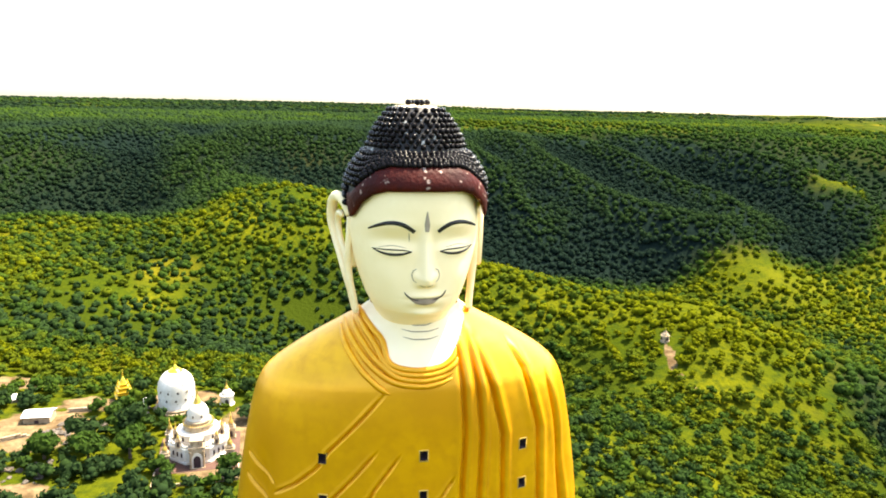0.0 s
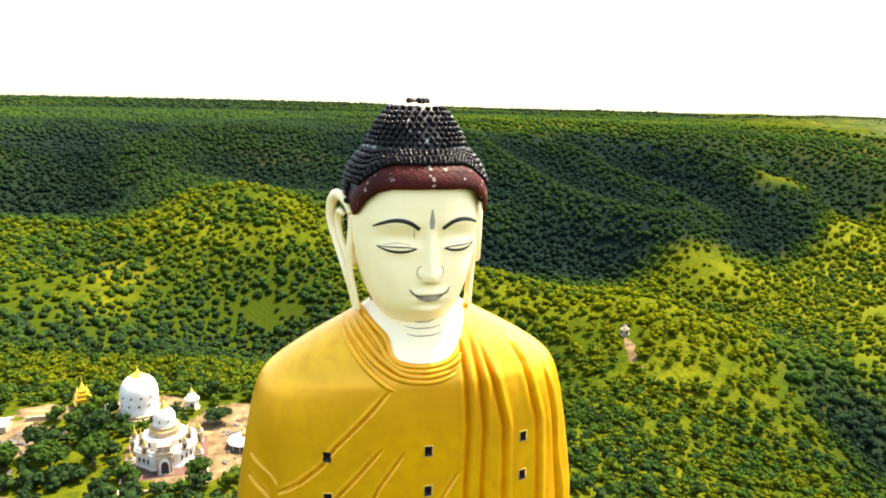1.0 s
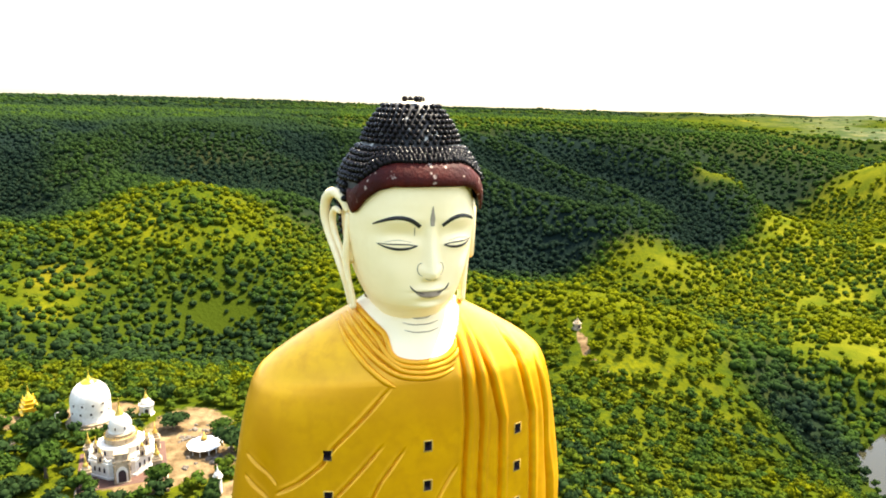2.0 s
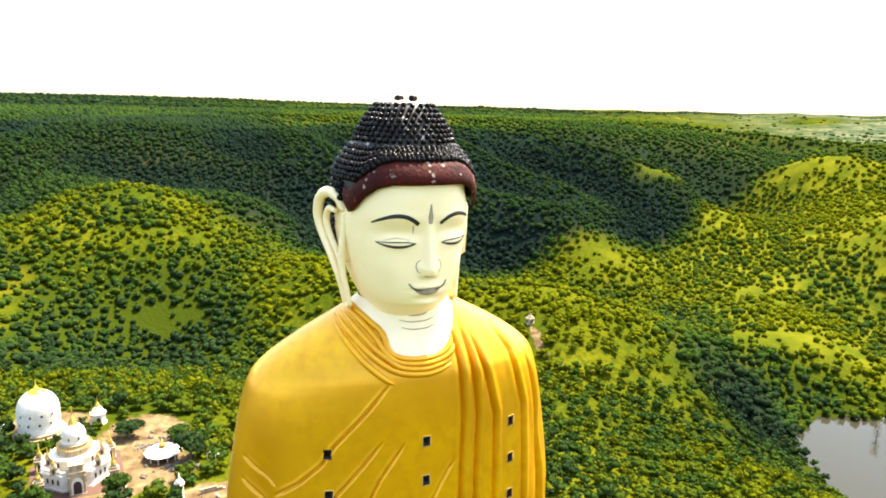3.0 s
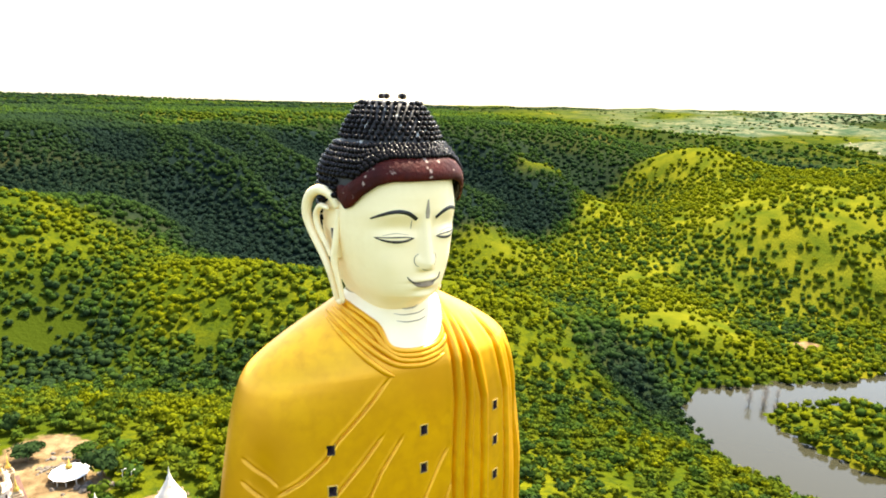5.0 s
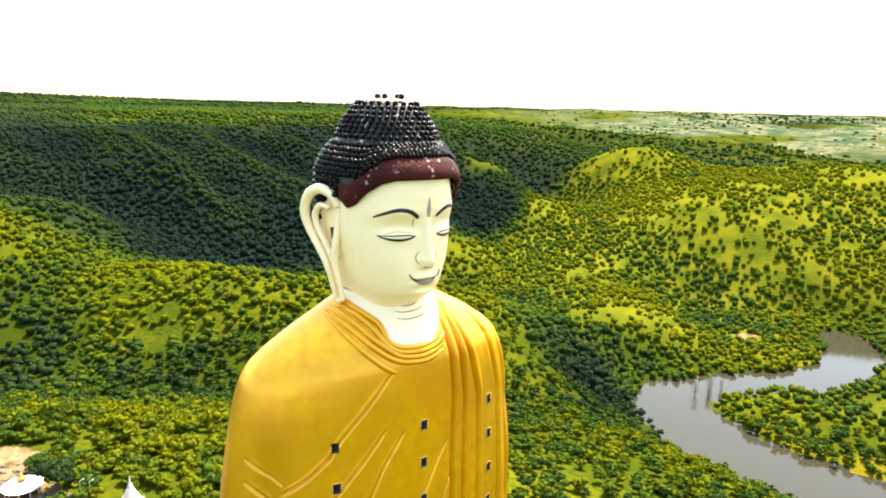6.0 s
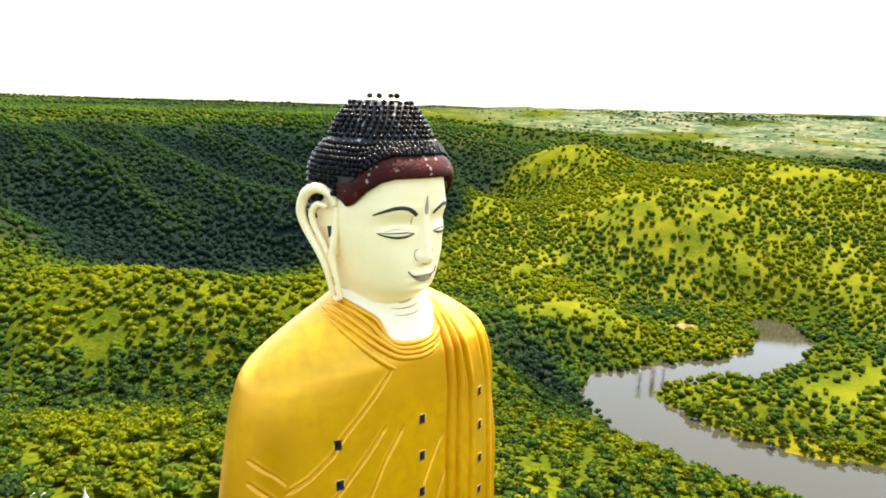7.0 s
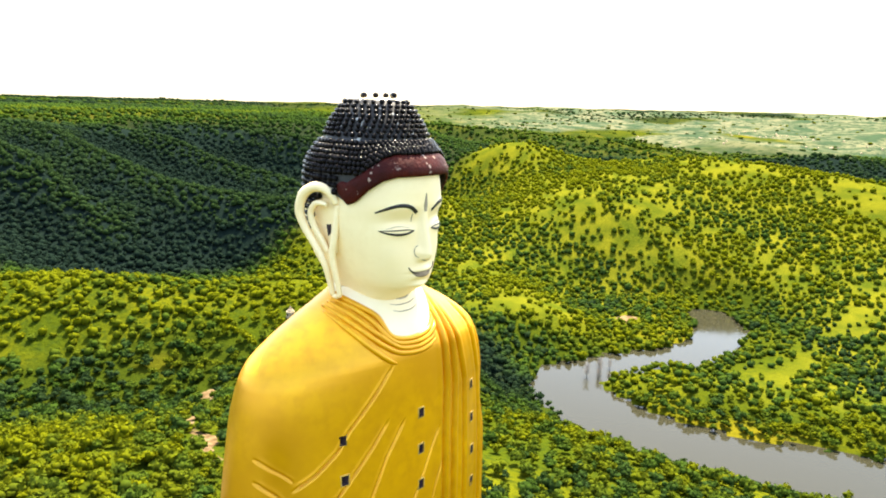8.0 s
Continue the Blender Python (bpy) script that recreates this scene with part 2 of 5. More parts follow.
FAR_HILLS = [(450, 900, 200, -9), (-450, 350, 220, 29), (-500, 800, 260, 13), (0, 1300, 300, -6), (600, 1250, 300, 12), (-550, 1300, 350, -5), (300, 1800, 400, 28), (1050, 1000, 300, 13),
             (-300, -50, 250, 31), (150, 0, 150, 9), (-700, 1750, 400, 65), (1100, 1600, 400, -17), (-2400, 3700, 900, 52), (-1100, 4300, 700, 40), (-1300, 2500, 600, 35)]

HOLLOWS = [(120, 335, 48, 25.9), (260, 230, 48, 7.8), (505, 230, 100, 5), (750, 405, 48, 2.7), (-300, 510, 48, 18.7), (-160, 370, 48, 14.4), (435, 405, 48, 14), (330, 755, 48, 14.9), (15, 300, 48, -25.6), (15, 230, 70, 5.3), (85, 650, 70, 13.6), (-400, 930, 220, -7.1),
          (-300, 580, 48, -15.3), (365, 370, 48, -15.3), (295, 405, 48, 8.7), (610, 720, 48, -11.3), (750, 230, 140, -58.9), (680, 615, 70, 32.6), (680, 510, 48, 15.7), (680, 265, 70, 39.5), (435, 300, 48, -7.4), (645, 405, 48, 7.7), (207, 520, 36, 17), (150, 522, 26, -13), (258, 512, 26, -8)]
RELIEF = [(-125, 510, 70, 60.4), (540, 475, 140, 38.9), (155, 790, 140, 43.6), (-300, 720, 100, -49.9), (610, 790, 70, -50.2), (225, 405, 140, -17), (950, 1200, 220, 45), (-265, 405, 70, 29.1), (-20, 545, 48, 17.4), (-90, 370, 48, -23.1), (540, 650, 48, 33.8),
          (435, 650, 48, -33.6), (330, 615, 48, 29), (950, 300, 220, 49.8), (750, 615, 100, -82.4), (-20, 685, 48, 20.5), (260, 335, 48, 16.5), (-125, 650, 48, -14.6), (590, 1200, 220, -24.6), (15, 405, 48, 19), (-55, 825, 48, -8.1), (120, 230, 48, -10)]


def river_gap(x, y):
    """Metres outside the river's bank (negative in the water)."""
    best = np.full(np.shape(x), 1e9)
    for (ax, ay, aw), (bx, by, bw) in zip(RIVER, RIVER[1:]):
        dx, dy = bx - ax, by - ay
        t = np.clip(((x - ax) * dx + (y - ay) * dy) / (dx * dx + dy * dy), 0, 1)
        best = np.minimum(best, np.hypot(x - ax - t * dx, y - ay - t * dy) - (aw + t * (bw - aw)) / 2)
    return best + 5 * (value_noise(x, y, 18, 3) - 0.5)


def valley_shade_edge(x):
    """Where the sunny near hills end and the valley painted in cloud shade begins, as y for each x."""
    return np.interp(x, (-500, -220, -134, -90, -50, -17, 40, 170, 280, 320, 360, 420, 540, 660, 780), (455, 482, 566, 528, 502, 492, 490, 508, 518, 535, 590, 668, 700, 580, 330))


def height(x, y):
    x, y = np.asarray(x, float), np.asarray(y, float)
    r = np.hypot(x, y)
    z = np.full(x.shape, -20.0)
    for cx, cy, s, h in NEAR_HILLS + FAR_HILLS + RELIEF + HOLLOWS:
        z += h * np.exp(-((x - cx) ** 2 + (y - cy) ** 2) / (2 * s * s))
    # the far side of the valley climbs to a plateau, cut by spurs that run down towards the river
    climb = step(y - 0.12 * x, 470, 900) * (1 - 0.75 * step(x - 0.25 * y, 200, 650))
    across, down = 0.92 * x + 0.39 * y, 0.39 * x - 0.92 * y
    spur = 1 - np.abs(2 * value_noise(across, down * 0.22, 92, 5) - 1)
    z += 108 * climb + 30 * (spur - 0.55) * step(y - valley_shade_edge(x), 0, 90) * (1 - step(r, 1500, 2300))
    rough = step(r, 250, 900)
    ridge = 1 - np.abs(2 * value_noise(x, y, 260, 1) - 1)
    z += rough * (22 * (ridge - 0.62) + 20 * (value_noise(x, y, 125, 2) - 0.5)) * (1 - 0.45 * step(r, 1800, 3000))
    fold = 1 - np.abs(2 * value_noise(x, y, 430, 3) - 1)
    z += 26 * (fold - 0.6) * step(r, 900, 1250) * (1 - step(r, 2200, 3000))
    z += 5 * step(r, 120, 300) * (value_noise(x, y, 45, 4) - 0.5)
    z += (118 - 108 * climb) * step(r, 2000, 4950)
    top = 92 + 34 * step(r, 1300, 4950)
    z = -9 * np.logaddexp(-z / 9, -top / 9)          # level tops, below the skyline
    gap = river_gap(x, y)
    z = np.where(gap < 70, LAKE_Z - 3 + (z - LAKE_Z + 3) * step(gap, -6, 55), z)
    z = np.maximum(z, np.where(gap > 2, LAKE_Z + 0.4 + np.minimum(gap, 30) * 0.12, -1e3))
    yard = np.exp(-(((x + 75) / 75) ** 2 + ((y - 185) / 42) ** 2) ** 2)
    return z * (1 - yard) + 25.5 * yard


def soil_at(x, y):
    """Bare earth: the monastery yard, tracks and small clearings, 0 to 1."""
    def blob(cx, cy, rx, ry):
        return np.exp(-(((x - cx) / rx) ** 2 + ((y - cy) / ry) ** 2) ** 2)
    def track(points, w):
        best = np.full(np.shape(x), 1e9)
        for (ax, ay), (bx, by) in zip(points, points[1:]):
            dx, dy = bx - ax, by - ay
            t = np.clip(((x - ax) * dx + (y - ay) * dy) / (dx * dx + dy * dy), 0, 1)
            best = np.minimum(best, np.hypot(x - ax - t * dx, y - ay - t * dy))
        return np.exp(-(best / w) ** 4)
    s = np.zeros(np.shape(x))
    for b in ((-58, 196, 13, 16), (-52, 178, 12, 12), (-62, 170, 12, 8), (-119, 186, 16, 14), (-150, 226, 14, 10), (-114, 204, 10, 6), (-106, 152, 10, 6), (-33, 163, 12, 7), (-86, 212, 14, 8), (92, 292, 3, 6), (335, 300, 9, 8), (44, 276, 6, 4), (20, 205, 4, 7), (33, 254, 4, 5)):
        s = np.maximum(s, blob(*b))
    s = np.maximum(s, 0.56 * track([(9, 270), (27, 278), (46, 277), (33, 253), (22, 230), (19, 208), (17, 186)], 2.2))
    s = np.maximum(s, 0.6 * track([(93, 303), (91, 286), (96, 272)], 1.6))
    return s


def meadow_and_sun_at(x, y):
    """Open grass without trees, and a sunlit patch painted as grass, 0 to 1."""
    m = np.zeros(np.shape(x))
    # the patch at (352, 652) is a sunlit gap in the valley's painted shade
    for cx, cy, rx, ry in ((-92, 403, 27, 10), (298, 421, 16, 8), (330, 425, 14, 7), (262, 330, 40, 12), (330, 196, 30, 16), (245, 335, 30, 9), (1150, 2335, 500, 200), (352, 652, 34, 26), (2600, 1500, 1100, 700), (1900, 3000, 900, 700), (-250, 1900, 200, 60)):
        m = np.maximum(m, np.exp(-(((x - cx) / rx) ** 2 + ((y - cy) / ry) ** 2) ** 2))
    return m


def forest_shade_at(x, y):
    """Closed valley woods with cloud shade painted in, 0 to 1; open scrub on the sunny hills."""
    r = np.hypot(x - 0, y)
    # painted shade thins with distance, where haze would lift the colour
    belt = step(y - valley_shade_edge(x), -12, 30) * (1 - 0.62 * step(r, 780, 1350))
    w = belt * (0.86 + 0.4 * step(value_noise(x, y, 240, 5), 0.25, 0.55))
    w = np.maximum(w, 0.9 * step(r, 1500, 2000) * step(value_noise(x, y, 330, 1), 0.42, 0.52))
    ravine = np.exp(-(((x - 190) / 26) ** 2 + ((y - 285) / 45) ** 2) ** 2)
    # slope behind the near ridge, under the same painted shade
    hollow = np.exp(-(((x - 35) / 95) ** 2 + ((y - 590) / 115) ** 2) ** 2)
    return np.clip(np.maximum(np.maximum(w * (1 - 0.9 * meadow_and_sun_at(x, y)), 0.8 * ravine), hollow), 0, 1)


def east_slope_at(x, y):
    """Yellower, more open slopes east of the river, 0 to 1."""
    return step(x + 0.12 * y, 210, 330) * step(valley_shade_edge(x) + 40 - y, 0, 60) * step(river_gap(x, y), 20, 60)


def hazy_field_at(x, y):
    """Pale farmland on the far plain, with some haze put into its colour, 0 to 1."""
    r, a = np.hypot(x, y), np.degrees(np.arctan2(x, y))
    return step(r, 1700, 2500) * step(a, 26, 46) * step(value_noise(x, y, 260, 4), 0.30, 0.45)


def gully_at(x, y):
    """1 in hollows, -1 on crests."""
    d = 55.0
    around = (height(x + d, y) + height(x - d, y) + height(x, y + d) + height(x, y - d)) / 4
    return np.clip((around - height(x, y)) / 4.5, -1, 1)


def make_ground():
    az = np.radians(np.concatenate([np.arange(-50, 82, 0.33), np.arange(82, 310, 3.0)]))
    rad = np.concatenate([[0.05], np.geomspace(8, 4950, 270)])
    A, R = np.meshgrid(az, rad)
    X, Y = (R * np.sin(A)).ravel(), (R * np.cos(A)).ravel()
    Z = height(X, Y)
    n, k = len(az), len(rad)
    i, j = np.meshgrid(np.arange(k - 1), np.arange(n), indexing="ij")
    a, b = i * n + j, i * n + (j + 1) % n
    c, d = a + n, b + n
    tris = np.concatenate([np.stack([a, b, d], -1).reshape(-1, 3), np.stack([a, d, c], -1).reshape(-1, 3)])
    me = tri_mesh("ground", np.stack([X, Y, Z], -1), tris[:, ::-1], ground_material(), True, (("soil", soil_at(X, Y)), ("forest_shade", forest_shade_at(X, Y)), ("hazy_field", hazy_field_at(X, Y)), ("east_slope", 0.85 * east_slope_at(X, Y)), ("dark_grass", np.clip(0.5 + 0.6 * gully_at(X, Y) - 0.3 * east_slope_at(X, Y) + 0.3 * step(-X, 40, 120) * step(Y, 230, 300), 0, 1))))
    tagged(new("ground", me), "hilly grassland with bare sandy clearings", "ground", kind="structure")


def make_lake():
    side = 14
    verts, faces = [], []
    x0, x1, y0, y1 = 165, 520, -180, 310
    nx, ny = 36, 50
    for j in range(ny):
        for i in range(nx):
            verts.append((x0 + (x1 - x0) * i / (nx - 1), y0 + (y1 - y0) * j / (ny - 1), LAKE_Z))
    P = np.array(verts)
    near = river_gap(P[:, 0], P[:, 1]) < side
    for j in range(ny - 1):
        for i in range(nx - 1):
            q = (j * nx + i, j * nx + i + 1, (j + 1) * nx + i + 1, (j + 1) * nx + i)
            if any(near[v] for v in q):
                faces.append(q)
    me = mesh_of("water", verts, faces, (water_material(),))
    tagged(new("water", me), "still grey-green lake winding between wooded banks", "lake", kind="structure")


make_ground()
make_lake()


# ---- the standing statue: one mesh ----
# local axes: u to its left side, v to its front, z up
STATUE = Matrix.Translation((-3.745, 68.0, 0)) @ Matrix.Rotation(radians(11.5), 4, "Z") @ Matrix.Diagonal((1, -1, 1, 1))
#            z     half width  half depth  middle
BODY = np.array([(-6, 13.5, 7.0, 0), (20, 13.5, 7.0, 0), (45, 15.5, 7.6, 0), (65, 17.6, 8.1, 0), (79.7, 17.3, 8.0, 0), (83.6, 16.8, 7.9, 0), (88, 16.1, 7.8, 0), (91.5, 15.4, 7.75, 0),
                 (93.9, 14.66, 7.6, 0), (95.3, 13.55, 7.35, 0.1), (97.4, 10.4, 6.3, 0.2), (99.2, 7.0, 4.9, 0.3), (100.5, 4.6, 4.2, 0.4), (101.0, 3.6, 3.6, 0.4)])
NECKLINE = np.array([(-5.4, 101.0), (-5, 100.2), (-4.2, 99.4), (-3.45, 98.6), (-3.1, 97.1), (-2.2, 96.5), (-0.4, 96.25), (1.6, 96.45), (2.75, 97.1), (3.6, 98.8), (4.3, 100.1), (4.6, 101)])
PLEATS = [  # hanging folds over the left shoulder
    [(3.0, 99.8), (3.6, 94.4), (3.85, 90), (3.65, 84.6), (3.6, 70)],
    [(4.1, 99.6), (5.0, 94.3), (5.45, 90), (5.3, 84.4), (5.2, 70)],
    [(4.9, 98.4), (6.4, 94.1), (7.5, 89.7), (7.6, 83.7), (7.5, 70)],
    [(8.2, 98.0), (9.7, 95.3), (11.3, 89.5), (11.5, 82.5), (11.5, 70)],
    [(12.3, 94.5), (13.3, 90.0), (14.7, 81), (15.2, 70)]]
CREASES = [  # raised cloth edges that sweep across the chest
    [(-2.9, 94.8), (-5.75, 91.6), (-8.3, 88.9), (-9.4, 87.2), (-11.4, 85.4), (-13.6, 84.0)],
    [(-3.8, 89.3), (-5.95, 86.7), (-9, 83.3), (-12, 80), (-14, 77)],
    [(-1.8, 88.9), (-4.4, 85.2), (-6.2, 81.5), (-8, 78)],
    [(3.1, 86.4), (1.6, 84), (0, 81), (-1.5, 78.5)],
    [(3.6, 82.8), (2.2, 79.5), (1, 76)],
    [(-15.7, 87.4), (-14.6, 86.1), (-13.2, 85.0)],
    [(-15.9, 85.3), (-15.0, 84.1), (-13.4, 82.2)]]
WINDOWS = [(u, z - 3.86 * k) for u, z in ((0.05, 88.5), (-8.88, 88.15), (9.6, 88.3)) for k in range(4)]


def along(line, u, z):
    """Signed distance from a polyline in the (u, z) plane and how far along it, 0 to 1."""
    best, sign, where = np.full(u.shape, 1e9), np.ones(u.shape), np.zeros(u.shape)
    n = len(line) - 1
    for k, ((ax, az), (bx, bz)) in enumerate(zip(line, line[1:])):
        dx, dz = bx - ax, bz - az
        t = np.clip(((u - ax) * dx + (z - az) * dz) / (dx * dx + dz * dz), 0, 1)
        d = np.hypot(u - ax - t * dx, z - az - t * dz)
        s = np.sign((u - ax) * dz - (z - az) * dx)
        closer = d < best
        best, sign, where = np.where(closer, d, best), np.where(closer, s, sign), np.where(closer, (k + t) / n, where)
    return best * sign, where


def smooth_interp(z, table, col):
    """Interpolates a table with rounded corners."""
    zs = np.asarray(z)
    w = 0.0
    for o, g in ((-0.8, 0.2), (-0.35, 0.3), (0.35, 0.3), (0.8, 0.2)):
        w = w + g * np.interp(zs + o, table[:, 0], table[:, col])
    return w


def robe_relief(u, z):
    """How far the cloth stands out of the plain body."""
    out = np.zeros(u.shape)
    for line in PLEATS:
        d, t = along(line, u, z)
        soft = step(t, -0.05, 0.22)
        out += soft * (-0.55 * np.exp(-(d / 0.15) ** 2) + 0.26 * np.exp(-((d + 0.5) / 0.36) ** 2) + 0.1 * np.exp(-((d - 0.6) / 0.4) ** 2))
    for k, line in enumerate(CREASES):
        side = 0.55 if k > 4 else 1.0
        d, t = along(line, u, z)
        ends = step(t, 0, 0.15) * step(1 - t, 0, 0.1)
        up = -d if k > 4 else d          # a soft roll above each groove
        out += side * ends * (0.07 * np.exp(-((up - 0.26) / 0.16) ** 2) - 0.5 * np.exp(-(up / 0.085) ** 2))
    inside = z > np.interp(u, NECKLINE[:, 0], NECKLINE[:, 1])
    return out * ~inside


def statue_body():
    zs = np.concatenate([np.linspace(-6, 72, 40), np.arange(72.4, 77, 0.4), np.arange(77, 101.01, 0.13)])
    th = np.concatenate([np.linspace(0, math.pi, 460, endpoint=False), np.linspace(math.pi, 2 * math.pi, 64, endpoint=False)])
    Z, T = np.meshgrid(zs, th, indexing="ij")
    a, b, c = (smooth_interp(Z, BODY, k) for k in (1, 2, 3))
    n = 2 / 2.02
    u = a * np.sign(np.cos(T)) * np.abs(np.cos(T)) ** n
    b = np.where(np.sin(T) > 0, b, b * np.interp(Z, (90, 96), (1.1, 0.82)))
    v = b * np.sign(np.sin(T)) * np.abs(np.sin(T)) ** n
    nu, nv = u / a ** 2, v / b ** 2
    ln = np.hypot(nu, nv) + 1e-9
    front = step(v, -1.5, 1.0)
    relief = robe_relief(u, Z) * front
    # shallow dents where the arms lie against the body
    relief -= 0.5 * np.exp(-((np.abs(u) - 14.2 - 0.05 * (88 - Z)) / 0.9) ** 2) * step(v, 1, 4) * step(90 - Z, 0, 6) * (Z > 60)
    u, v = u + relief * nu / ln, v + c + relief * nv / ln
    verts = np.stack([u, v, Z], -1).reshape(-1, 3)
    m, k = len(th), len(zs)
    i, j = np.meshgrid(np.arange(k - 1), np.arange(m), indexing="ij")
    q = np.stack([i * m + j, i * m + (j + 1) % m, (i + 1) * m + (j + 1) % m, (i + 1) * m + j], -1).reshape(-1, 4)
    mid = verts[q].mean(1)
    skin = (mid[:, 2] > np.interp(mid[:, 0], NECKLINE[:, 0], NECKLINE[:, 1])) & (mid[:, 1] > 0) | (mid[:, 2] > 100.4)
    keep = np.ones(len(q), bool)
    for wu, wz in WINDOWS:
        keep &= ~((np.abs(mid[:, 0] - wu) < 0.36) & (np.abs(mid[:, 2] - wz) < 0.50) & (mid[:, 1] > 0))
    return verts, q[keep][:, ::-1], np.where(skin, 8, 0)[keep]


COLLAR = [  # rolled folds round the neck opening
    [(-5.3, 100.6), (-5.0, 100.1), (-4.2, 99.3), (-3.45, 98.5), (-3.1, 97.1), (-2.2, 96.5), (-0.4, 96.25), (1.6, 96.45), (2.75, 97.1), (3.1, 97.9)],
    [(-5.5, 100.0), (-5.0, 99.35), (-4.1, 98.2), (-3.45, 97.0), (-2.4, 96.15), (-0.4, 95.85), (1.5, 96.0), (2.8, 96.55), (3.2, 97.1)],
    [(-6.0, 99.75), (-5.6, 98.95), (-4.4, 97.4), (-3.3, 96.4), (-2.2, 95.7), (-0.3, 95.4), (1.5, 95.6), (2.9, 96.05)],
    [(-6.6, 99.5), (-6.2, 98.6), (-5.0, 97.1), (-3.7, 95.95), (-2.3, 95.25), (-0.25, 94.95), (1.3, 95.1), (2.7, 95.5)],
    [(-7.0, 99.1), (-6.7, 98.1), (-5.6, 96.5), (-4.5, 95.4), (-3.6, 94.7), (-2.9, 94.3)]]


def body_front(u, z):
    a, b, c = (smooth_interp(z, BODY, k) for k in (1, 2, 3))
    return c + b * np.clip(1 - np.abs(u / a) ** 2.02, 0.01, 1) ** (1 / 2.02)


#                 z    half width  front  back
HEAD_MID = -0.35
HEAD = np.array([(99.6, 3.3, 4.4, -3.5), (100.3, 3.35, 5.2, -3.2), (100.8, 3.55, 6.7, -3.0), (101.3, 3.9, 7.35, -3.2), (102, 4.25, 7.7, -4.0), (102.8, 4.6, 7.8, -5.0), (104.5, 5.15, 7.75, -5.8), (106.5, 5.7, 7.7, -6.3),
                 (108.2, 5.9, 7.75, -6.5), (109.3, 5.95, 7.95, -6.4), (110.2, 5.75, 8.05, -6.2), (111, 5.6, 8.05, -6.0), (112.5, 5.4, 7.8, -5.8), (113.4, 5.0, 7.3, -5.6)])


def face_features(u, z):
    s = np.abs(u)
    g = lambda x, m, w: np.exp(-((x - m) / w) ** 2)
    w = np.interp(z, (104.3, 105.2, 107, 109), (0.66, 0.58, 0.42, 0.38))
    h = np.interp(z, (103.9, 104.35, 104.8, 106, 107.5, 109.2), (0, 0.95, 1.15, 0.9, 0.5, 0.0))
    out = h * np.exp(-(s / w) ** 2.4)
    out += 0.26 * g(s, 0.78, 0.28) * g(z, 104.95, 0.45)            # wings of the nose
    out -= 0.42 * g(s, 2.6, 1.7) * g(z, 107.9, 0.75)               # eye sockets
    out += 0.30 * g(s, 2.75, 1.25) * g(z, 107.2, 0.55)             # lowered lids
    out += 0.16 * g(s, 2.8, 2.0) * g(z, 109.3, 0.5)                # brow bones
    out += 0.30 * g(u, 0, 1.25) * g(z, 103.2, 0.28) + 0.28 * g(u, 0, 0.95) * g(z, 102.6, 0.28)
    out -= 0.15 * g(u, 0, 1.6) * g(z, 102.95, 0.12) + 0.22 * g(u, 0, 1.2) * g(z, 102.1, 0.3)
    out += 0.28 * g(u, 0, 1.0) * g(z, 101.5, 0.5)                  # chin
    out += 0.18 * g(s, 3.3, 1.1) * g(z, 104.6, 1.3)                # cheeks
    return out


def face_v(u, z):
    a, f = smooth_interp(z, HEAD, 1), smooth_interp(z, HEAD, 2)
    return 1.0 + (f - 1.0) * np.clip(1 - np.abs((u - HEAD_MID) / a) ** 2.35, 0.0, 1) ** (1 / 2.35) + face_features(u, z) * step(a - np.abs(u - HEAD_MID), 0.1, 1.5)


def statue_head():
    zs = np.arange(99.6, 113.41, 0.1)
    th = np.linspace(0, 2 * math.pi, 300, endpoint=False)
    Z, T = np.meshgrid(zs, th, indexing="ij")
    a, f, k = (smooth_interp(Z, HEAD, c) for c in (1, 2, 3))
    n = 2 / 2.35
    u = a * np.sign(np.cos(T)) * np.abs(np.cos(T)) ** n
    s = np.abs(np.sin(T)) ** n
    v = np.where(np.sin(T) > 0, 1.0 + (f - 1.0) * s + face_features(u + HEAD_MID, Z) * step(a - np.abs(u), 0.1, 1.5), 1.0 + (k - 1.0) * s)
    verts = np.stack([u + HEAD_MID, v, Z], -1).reshape(-1, 3)
    m, r = len(th), len(zs)
    i, j = np.meshgrid(np.arange(r - 1), np.arange(m), indexing="ij")
    q = np.stack([i * m + j, i * m + (j + 1) % m, (i + 1) * m + (j + 1) % m, (i + 1) * m + j], -1).reshape(-1, 4)
    return verts, q[:, ::-1], np.ones(len(q), int)


#                z   half width half depth
HAIR = np.array([(105, 5.75, 6.6), (109, 6.2, 7.1), (111.5, 6.22, 7.1), (112.7, 6.05, 7.0), (113.65, 5.65, 6.55), (114.6, 4.95, 5.95), (115.3, 4.3, 5.4), (115.9, 4.05, 5.15), (116.75, 3.7, 4.75), (117.7, 3.1, 4.15), (118.5, 2.5, 3.55), (119.0, 2.0, 2.95), (119.15, 0.02, 0.02)])
HAIR_MID = 1.25


def hair_low(phi):
    """Lower edge of the hair by the angle from the front, in degrees."""
    p = np.abs(phi)
    return np.interp(p, (0, 28, 40, 52, 62, 70, 80, 94, 104, 120, 180), (112.25, 112.2, 111.85, 111.0, 110.1, 109.6, 110.2, 110.3, 108.0, 105.2, 105.0))


